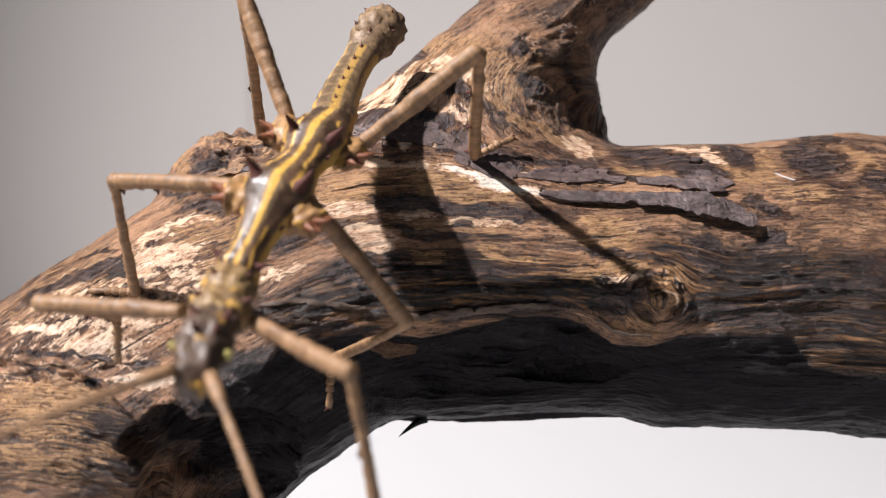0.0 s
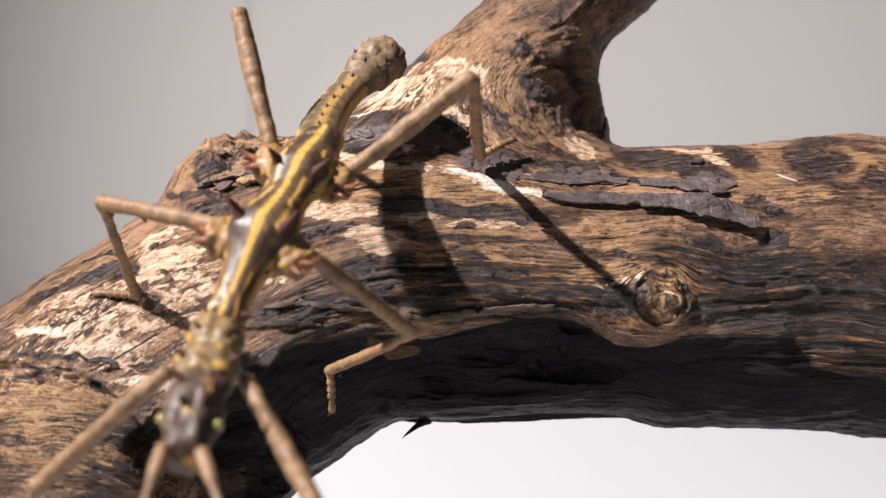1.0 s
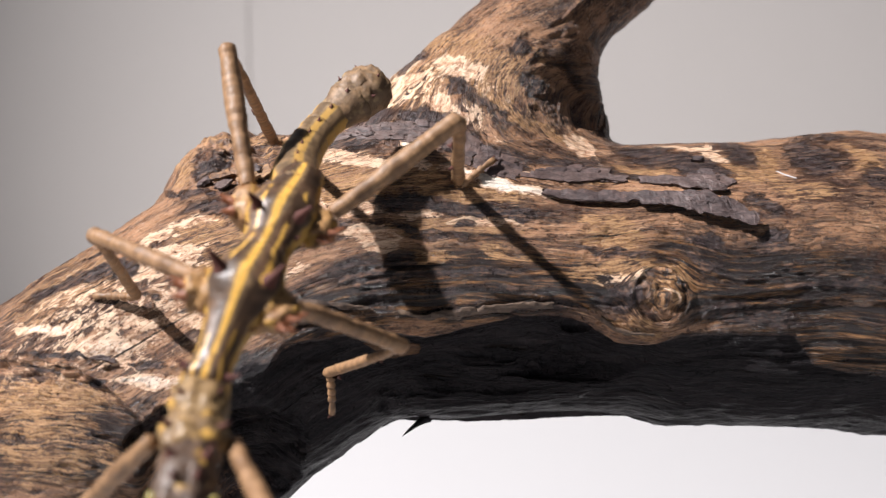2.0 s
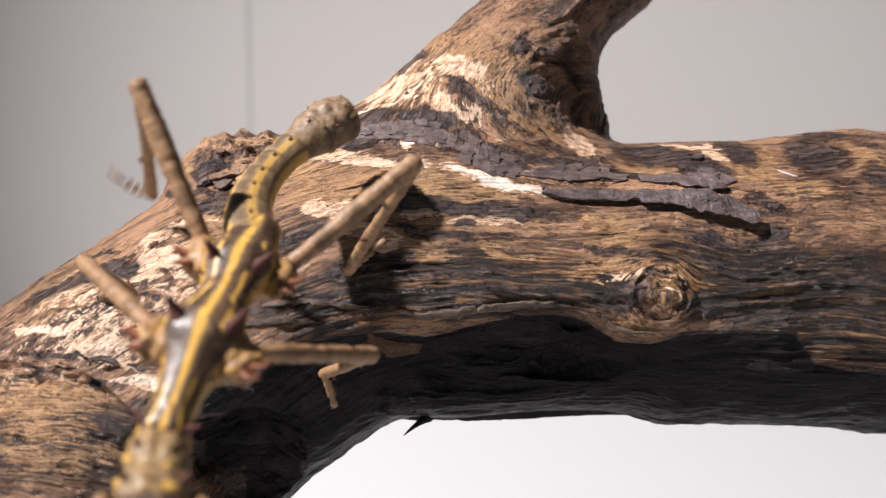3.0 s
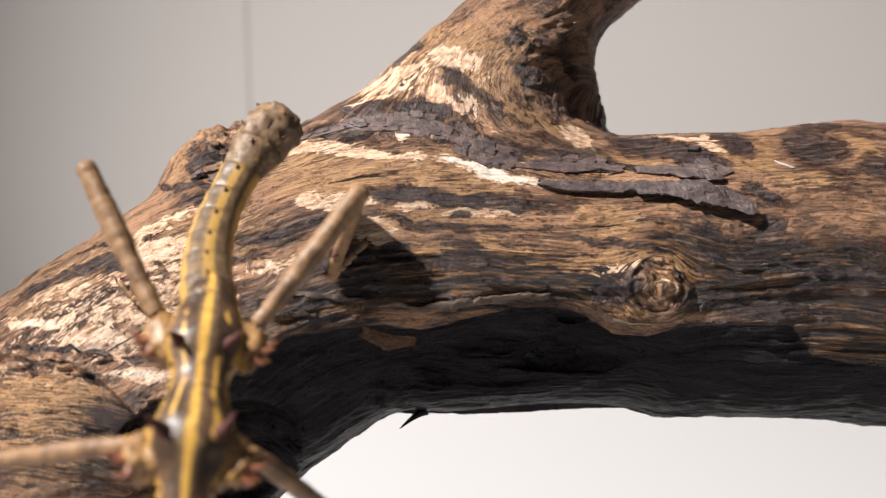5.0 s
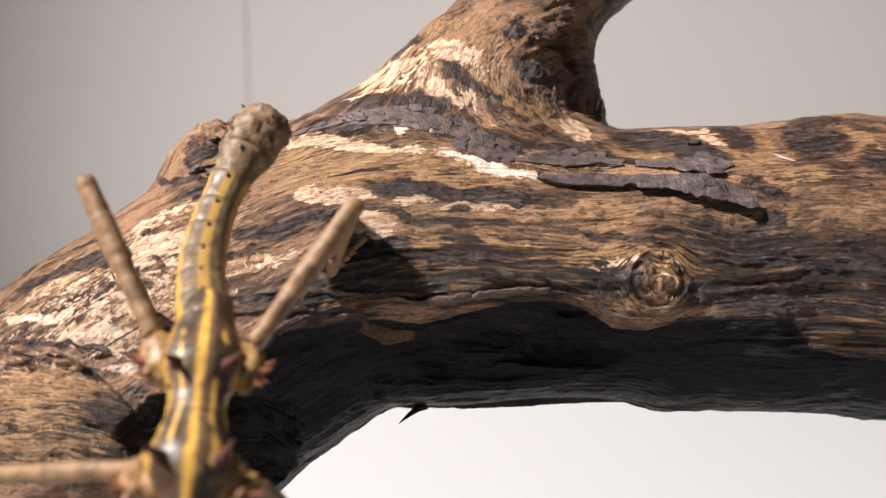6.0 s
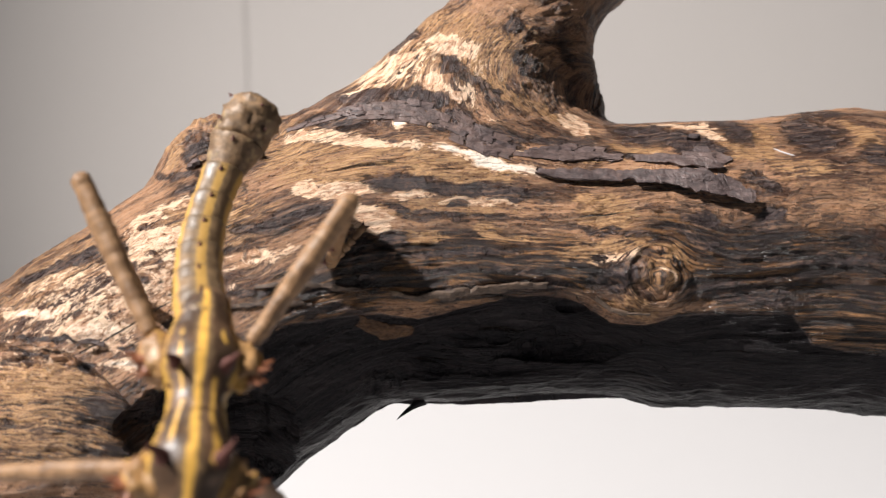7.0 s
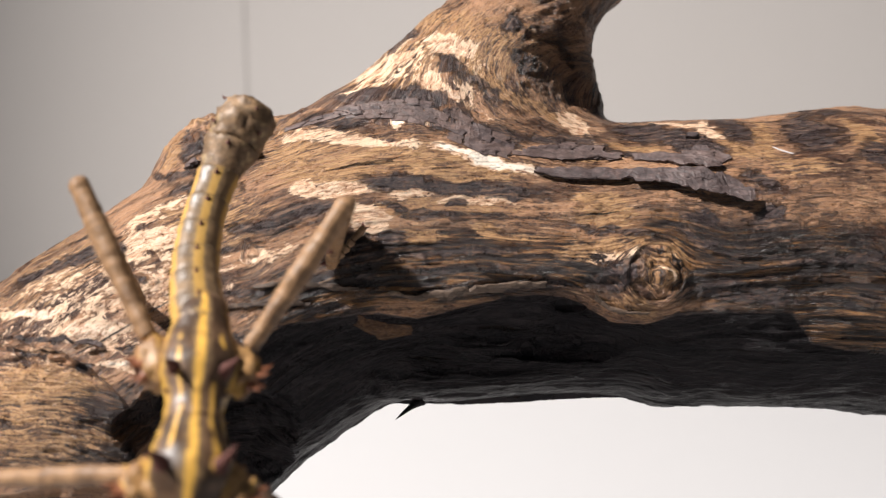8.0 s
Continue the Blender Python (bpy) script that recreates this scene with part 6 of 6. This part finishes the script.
    walk(abdomen[0], [
        (0.0, pose(-0.00300, -0.00000, -0.00000, 0.0, 7.8, -166.7)),
        (0.3, pose(-0.00300, -0.00000, -0.00000, 0.0, 13.3, -168.6)),
        (0.6, pose(-0.00300, 0.00000, 0.00000, 0.0, 16.7, -166.9)),
        (0.9, pose(-0.00300, -0.00000, -0.00000, 0.0, 15.0, -164.3)),
        (1.2, pose(-0.00300, 0.00000, -0.00000, 0.0, 17.4, -162.0)),
        (1.5, pose(-0.00300, 0.00000, 0.00000, 0.0, 19.4, -158.5)),
        (1.7, pose(-0.00300, -0.00000, -0.00000, 0.0, 22.3, -160.2)),
        (2.8, pose(-0.00300, 0.00000, -0.00000, 0.0, 9.2, -158.6)),
        (3.0, pose(-0.00300, -0.00000, 0.00000, 0.0, 9.1, -157.1)),
        (3.2, pose(-0.00300, -0.00000, -0.00000, 0.0, 5.1, -163.3)),
        (3.5, pose(-0.00300, 0.00000, 0.00000, 0.0, 9.6, -161.3)),
        (3.8, pose(-0.00300, 0.00000, 0.00000, 0.0, 7.2, -166.2)),
        (4.2, pose(-0.00300, -0.00000, -0.00000, 0.0, 13.4, -169.1)),
        (4.7, pose(-0.00300, 0.00000, -0.00000, 0.0, 12.9, -169.9)),
        (5.8, pose(-0.00300, 0.00000, -0.00000, 0.0, 19.2, -167.7)),
        (6.5, pose(-0.00300, -0.00000, 0.00000, 0.0, 15.1, -168.7)),
        (7.2, pose(-0.00300, 0.00000, -0.00000, 0.0, 15.6, -169.1)),
        (8.0, pose(-0.00300, 0.00000, 0.00000, 0.0, 14.9, -169.4)),
    ])
    walk(abdomen[1], [
        (0.0, pose(-0.00700, -0.00095, -0.00056, 0.0, 5.4, -168.6)),
        (0.3, pose(-0.00701, -0.00081, -0.00097, 0.0, 10.2, -170.7)),
        (0.6, pose(-0.00692, -0.00091, -0.00121, 0.0, 13.4, -170.2)),
        (0.9, pose(-0.00686, -0.00109, -0.00108, 0.0, 12.1, -168.4)),
        (1.2, pose(-0.00668, -0.00120, -0.00122, 0.0, 14.1, -166.4)),
        (1.5, pose(-0.00670, -0.00146, -0.00141, 0.0, 15.6, -164.4)),
        (1.7, pose(-0.00679, -0.00136, -0.00165, 0.0, 18.2, -165.9)),
        (2.8, pose(-0.00743, -0.00174, -0.00077, 0.0, 6.4, -164.9)),
        (3.0, pose(-0.00751, -0.00190, -0.00079, 0.0, 5.8, -163.8)),
        (3.2, pose(-0.00777, -0.00143, -0.00044, 0.0, 2.7, -169.1)),
        (3.5, pose(-0.00789, -0.00165, -0.00088, 0.0, 6.2, -167.7)),
        (3.8, pose(-0.00794, -0.00122, -0.00065, 0.0, 4.3, -171.6)),
        (4.2, pose(-0.00804, -0.00097, -0.00123, 0.0, 10.1, -174.6)),
        (4.7, pose(-0.00809, -0.00091, -0.00118, 0.0, 9.1, -174.9)),
        (5.8, pose(-0.00814, -0.00112, -0.00183, 0.0, 14.1, -173.2)),
        (6.5, pose(-0.00823, -0.00105, -0.00144, 0.0, 10.0, -173.4)),
        (7.2, pose(-0.00813, -0.00099, -0.00146, 0.0, 9.8, -173.8)),
        (8.0, pose(-0.00808, -0.00095, -0.00138, 0.0, 9.3, -173.8)),
    ])
    walk(abdomen[2], [
        (0.0, pose(-0.01121, -0.00180, -0.00097, 0.0, 2.7, -170.8)),
        (0.3, pose(-0.01124, -0.00150, -0.00174, 0.0, 6.6, -173.0)),
        (0.6, pose(-0.01111, -0.00164, -0.00222, 0.0, 9.5, -173.8)),
        (0.9, pose(-0.01100, -0.00194, -0.00198, 0.0, 8.5, -173.1)),
        (1.2, pose(-0.01065, -0.00216, -0.00224, 0.0, 9.9, -171.4)),
        (1.5, pose(-0.01077, -0.00260, -0.00258, 0.0, 10.7, -171.1)),
        (1.7, pose(-0.01096, -0.00241, -0.00306, 0.0, 13.1, -172.3)),
        (2.8, pose(-0.01224, -0.00303, -0.00133, 0.0, 2.8, -172.8)),
        (3.0, pose(-0.01242, -0.00333, -0.00130, 0.0, 1.5, -172.0)),
        (3.2, pose(-0.01287, -0.00241, -0.00068, 0.0, -0.3, -176.3)),
        (3.5, pose(-0.01316, -0.00280, -0.00146, 0.0, 1.7, -175.5)),
        (3.8, pose(-0.01320, -0.00200, -0.00104, 0.0, 0.7, -178.1)),
        (4.2, pose(-0.01342, -0.00148, -0.00219, 0.0, 6.0, 179.0)),
        (4.7, pose(-0.01350, -0.00139, -0.00206, 0.0, 4.6, 179.3)),
        (5.8, pose(-0.01370, -0.00178, -0.00324, 0.0, 8.0, -179.2)),
        (6.5, pose(-0.01385, -0.00169, -0.00244, 0.0, 4.2, -178.6)),
        (7.2, pose(-0.01364, -0.00159, -0.00242, 0.0, 3.3, -178.8)),
        (8.0, pose(-0.01354, -0.00155, -0.00228, 0.0, 2.9, -178.5)),
    ])
    walk(abdomen[3], [
        (0.0, pose(-0.01547, -0.00249, -0.00117, 0.0, -0.5, -173.4)),
        (0.3, pose(-0.01554, -0.00203, -0.00224, 0.0, 2.5, -175.6)),
        (0.6, pose(-0.01539, -0.00210, -0.00294, 0.0, 5.1, -177.8)),
        (0.9, pose(-0.01524, -0.00245, -0.00262, 0.0, 4.4, -178.4)),
        (1.2, pose(-0.01476, -0.00278, -0.00297, 0.0, 5.2, -176.9)),
        (1.5, pose(-0.01503, -0.00326, -0.00340, 0.0, 5.1, -178.5)),
        (1.7, pose(-0.01532, -0.00300, -0.00408, 0.0, 7.2, -179.3)),
        (2.8, pose(-0.01720, -0.00366, -0.00158, 0.0, -1.5, 178.1)),
        (3.0, pose(-0.01750, -0.00404, -0.00144, 0.0, -3.6, 178.2)),
        (3.2, pose(-0.01805, -0.00275, -0.00065, 0.0, -3.9, 175.3)),
        (3.5, pose(-0.01857, -0.00323, -0.00162, 0.0, -3.5, 175.4)),
        (3.8, pose(-0.01853, -0.00217, -0.00111, 0.0, -3.4, 174.5)),
        (4.2, pose(-0.01887, -0.00139, -0.00276, 0.0, 1.4, 172.0)),
        (4.7, pose(-0.01899, -0.00132, -0.00250, 0.0, -0.5, 172.9)),
        (5.8, pose(-0.01942, -0.00185, -0.00404, 0.0, 1.5, 174.5)),
        (6.5, pose(-0.01957, -0.00183, -0.00286, 0.0, -2.1, 175.9)),
        (7.2, pose(-0.01926, -0.00170, -0.00274, 0.0, -3.6, 175.9)),
        (8.0, pose(-0.01908, -0.00169, -0.00256, 0.0, -3.9, 176.5)),
    ])
    walk(abdomen[4], [
        (0.0, pose(-0.01975, -0.00298, -0.00113, 0.0, -4.1, -176.3)),
        (0.3, pose(-0.01989, -0.00236, -0.00244, 0.0, -2.0, -178.5)),
        (0.6, pose(-0.01974, -0.00227, -0.00333, 0.0, 0.3, 177.9)),
        (0.9, pose(-0.01954, -0.00257, -0.00295, 0.0, -0.1, 175.8)),
        (1.2, pose(-0.01895, -0.00301, -0.00335, 0.0, -0.1, 177.1)),
        (1.5, pose(-0.01939, -0.00337, -0.00379, 0.0, -0.9, 173.8)),
        (1.7, pose(-0.01980, -0.00305, -0.00465, 0.0, 0.8, 173.6)),
        (2.8, pose(-0.02221, -0.00349, -0.00145, 0.0, -6.1, 168.1)),
        (3.0, pose(-0.02263, -0.00388, -0.00111, 0.0, -9.0, 167.7)),
        (3.2, pose(-0.02322, -0.00232, -0.00030, 0.0, -7.7, 165.8)),
        (3.5, pose(-0.02397, -0.00280, -0.00129, 0.0, -9.0, 165.7)),
        (3.8, pose(-0.02382, -0.00167, -0.00079, 0.0, -7.8, 166.5)),
        (4.2, pose(-0.02429, -0.00063, -0.00290, 0.0, -3.5, 164.7)),
        (4.7, pose(-0.02445, -0.00065, -0.00245, 0.0, -5.9, 166.2)),
        (5.8, pose(-0.02517, -0.00130, -0.00419, 0.0, -5.1, 168.3)),
        (6.5, pose(-0.02529, -0.00142, -0.00265, 0.0, -8.3, 170.4)),
        (7.2, pose(-0.02487, -0.00131, -0.00239, 0.0, -10.3, 170.7)),
        (8.0, pose(-0.02462, -0.00135, -0.00218, 0.0, -10.6, 171.5)),
    ])
    walk(abdomen[5], [
        (0.0, pose(-0.02404, -0.00326, -0.00082, 0.0, -8.2, -179.6)),
        (0.3, pose(-0.02425, -0.00248, -0.00228, 0.0, -6.9, 178.3)),
        (0.6, pose(-0.02410, -0.00210, -0.00335, 0.0, -4.8, 173.4)),
        (0.9, pose(-0.02384, -0.00226, -0.00294, 0.0, -5.0, 169.8)),
        (1.2, pose(-0.02315, -0.00280, -0.00334, 0.0, -5.6, 170.9)),
        (1.5, pose(-0.02375, -0.00290, -0.00372, 0.0, -6.7, 166.4)),
        (1.7, pose(-0.02429, -0.00255, -0.00471, 0.0, -5.4, 166.7)),
        (2.8, pose(-0.02708, -0.00247, -0.00092, 0.0, -10.4, 158.2)),
        (3.0, pose(-0.02758, -0.00280, -0.00031, 0.0, -13.8, 157.5)),
        (3.2, pose(-0.02820, -0.00106, 0.00039, 0.0, -11.4, 156.0)),
        (3.5, pose(-0.02916, -0.00147, -0.00044, 0.0, -13.9, 156.0)),
        (3.8, pose(-0.02896, -0.00044, -0.00007, 0.0, -12.0, 158.3)),
        (4.2, pose(-0.02957, 0.00082, -0.00256, 0.0, -8.3, 157.3)),
        (4.7, pose(-0.02976, 0.00066, -0.00189, 0.0, -11.1, 159.4)),
        (5.8, pose(-0.03081, -0.00014, -0.00368, 0.0, -11.2, 162.4)),
        (6.5, pose(-0.03089, -0.00048, -0.00182, 0.0, -14.0, 165.1)),
        (7.2, pose(-0.03033, -0.00041, -0.00138, 0.0, -16.4, 165.7)),
        (8.0, pose(-0.03002, -0.00054, -0.00115, 0.0, -16.8, 166.7)),
    ])
    walk(abdomen[6], [
        (0.0, pose(-0.02831, -0.00329, -0.00021, 0.0, -12.7, 176.5)),
        (0.3, pose(-0.02857, -0.00235, -0.00176, 0.0, -12.2, 174.9)),
        (0.6, pose(-0.02842, -0.00160, -0.00298, 0.0, -10.1, 168.6)),
        (0.9, pose(-0.02807, -0.00149, -0.00257, 0.0, -9.8, 163.5)),
        (1.2, pose(-0.02729, -0.00214, -0.00293, 0.0, -10.9, 164.6)),
        (1.5, pose(-0.02798, -0.00188, -0.00321, 0.0, -11.9, 159.5)),
        (1.7, pose(-0.02867, -0.00152, -0.00429, 0.0, -11.0, 160.3)),
        (2.8, pose(-0.03165, -0.00065, -0.00002, 0.0, -14.0, 149.1)),
        (3.0, pose(-0.03219, -0.00089, 0.00091, 0.0, -17.6, 148.2)),
        (3.2, pose(-0.03285, 0.00101, 0.00142, 0.0, -14.5, 146.6)),
        (3.5, pose(-0.03398, 0.00067, 0.00087, 0.0, -18.0, 147.2)),
        (3.8, pose(-0.03380, 0.00149, 0.00104, 0.0, -15.8, 150.3)),
        (4.2, pose(-0.03457, 0.00291, -0.00177, 0.0, -12.7, 150.3)),
        (4.7, pose(-0.03482, 0.00256, -0.00082, 0.0, -15.9, 152.7)),
        (5.8, pose(-0.03621, 0.00157, -0.00256, 0.0, -16.5, 157.0)),
        (6.5, pose(-0.03627, 0.00095, -0.00043, 0.0, -19.2, 160.1)),
        (7.2, pose(-0.03557, 0.00092, 0.00021, 0.0, -21.8, 161.0)),
        (8.0, pose(-0.03520, 0.00068, 0.00045, 0.0, -22.3, 162.0)),
    ])
    walk(abdomen[7], [
        (0.0, pose(-0.03267, -0.00302, 0.00078, 0.0, -18.9, 171.0)),
        (0.3, pose(-0.03298, -0.00195, -0.00080, 0.0, -18.9, 170.2)),
        (0.6, pose(-0.03279, -0.00072, -0.00219, 0.0, -16.3, 162.7)),
        (0.9, pose(-0.03230, -0.00024, -0.00181, 0.0, -15.3, 156.0)),
        (1.2, pose(-0.03143, -0.00100, -0.00211, 0.0, -16.9, 157.2)),
        (1.5, pose(-0.03215, -0.00033, -0.00228, 0.0, -17.1, 152.1)),
        (1.7, pose(-0.03300, 0.00004, -0.00339, 0.0, -16.7, 153.3)),
        (2.8, pose(-0.03597, 0.00194, 0.00124, 0.0, -17.3, 139.6)),
        (3.0, pose(-0.03651, 0.00179, 0.00252, 0.0, -20.9, 138.8)),
        (3.2, pose(-0.03720, 0.00388, 0.00277, 0.0, -17.4, 136.4)),
        (3.5, pose(-0.03848, 0.00357, 0.00261, 0.0, -21.7, 138.0)),
        (3.8, pose(-0.03842, 0.00412, 0.00254, 0.0, -19.5, 141.4)),
        (4.2, pose(-0.03939, 0.00566, -0.00053, 0.0, -17.1, 142.5)),
        (4.7, pose(-0.03969, 0.00508, 0.00074, 0.0, -20.9, 145.1)),
        (5.8, pose(-0.04150, 0.00382, -0.00085, 0.0, -21.8, 151.0)),
        (6.5, pose(-0.04156, 0.00287, 0.00153, 0.0, -24.5, 154.4)),
        (7.2, pose(-0.04069, 0.00268, 0.00238, 0.0, -27.2, 155.7)),
        (8.0, pose(-0.04027, 0.00233, 0.00264, 0.0, -27.8, 156.7)),
    ])
    walk(antennae["right"], [
        (0.0, pose(0.0240, -0.0024, 0.0005, 0, 8.0, -52.0)),
        (0.3, pose(0.0240, -0.0024, 0.0005, 0, 8.0, -30.0)),
        (0.6, pose(0.0240, -0.0024, 0.0005, 0, 6.0, -14.0)),
        (0.9, pose(0.0240, -0.0024, 0.0005, 0, 4.0, -4.0)),
        (1.2, pose(0.0240, -0.0024, 0.0005, 0, 2.0, 0.0)),
        (1.7, pose(0.0240, -0.0024, 0.0005, 0, 2.0, 4.0)),
        (8.0, pose(0.0240, -0.0024, 0.0005, 0, 0.0, 0.0)),
    ])
    walk(antennae["left"], [
        (0.0, pose(0.0240, 0.0024, 0.0005, 0, 6.0, 30.0)),
        (0.3, pose(0.0240, 0.0024, 0.0005, 0, 8.0, 30.0)),
        (0.6, pose(0.0240, 0.0024, 0.0005, 0, 6.0, 26.0)),
        (0.9, pose(0.0240, 0.0024, 0.0005, 0, 4.0, 30.0)),
        (1.2, pose(0.0240, 0.0024, 0.0005, 0, 2.0, 14.0)),
        (1.7, pose(0.0240, 0.0024, 0.0005, 0, 2.0, 10.0)),
        (8.0, pose(0.0240, 0.0024, 0.0005, 0, 0.0, 12.0)),
    ])


motions()
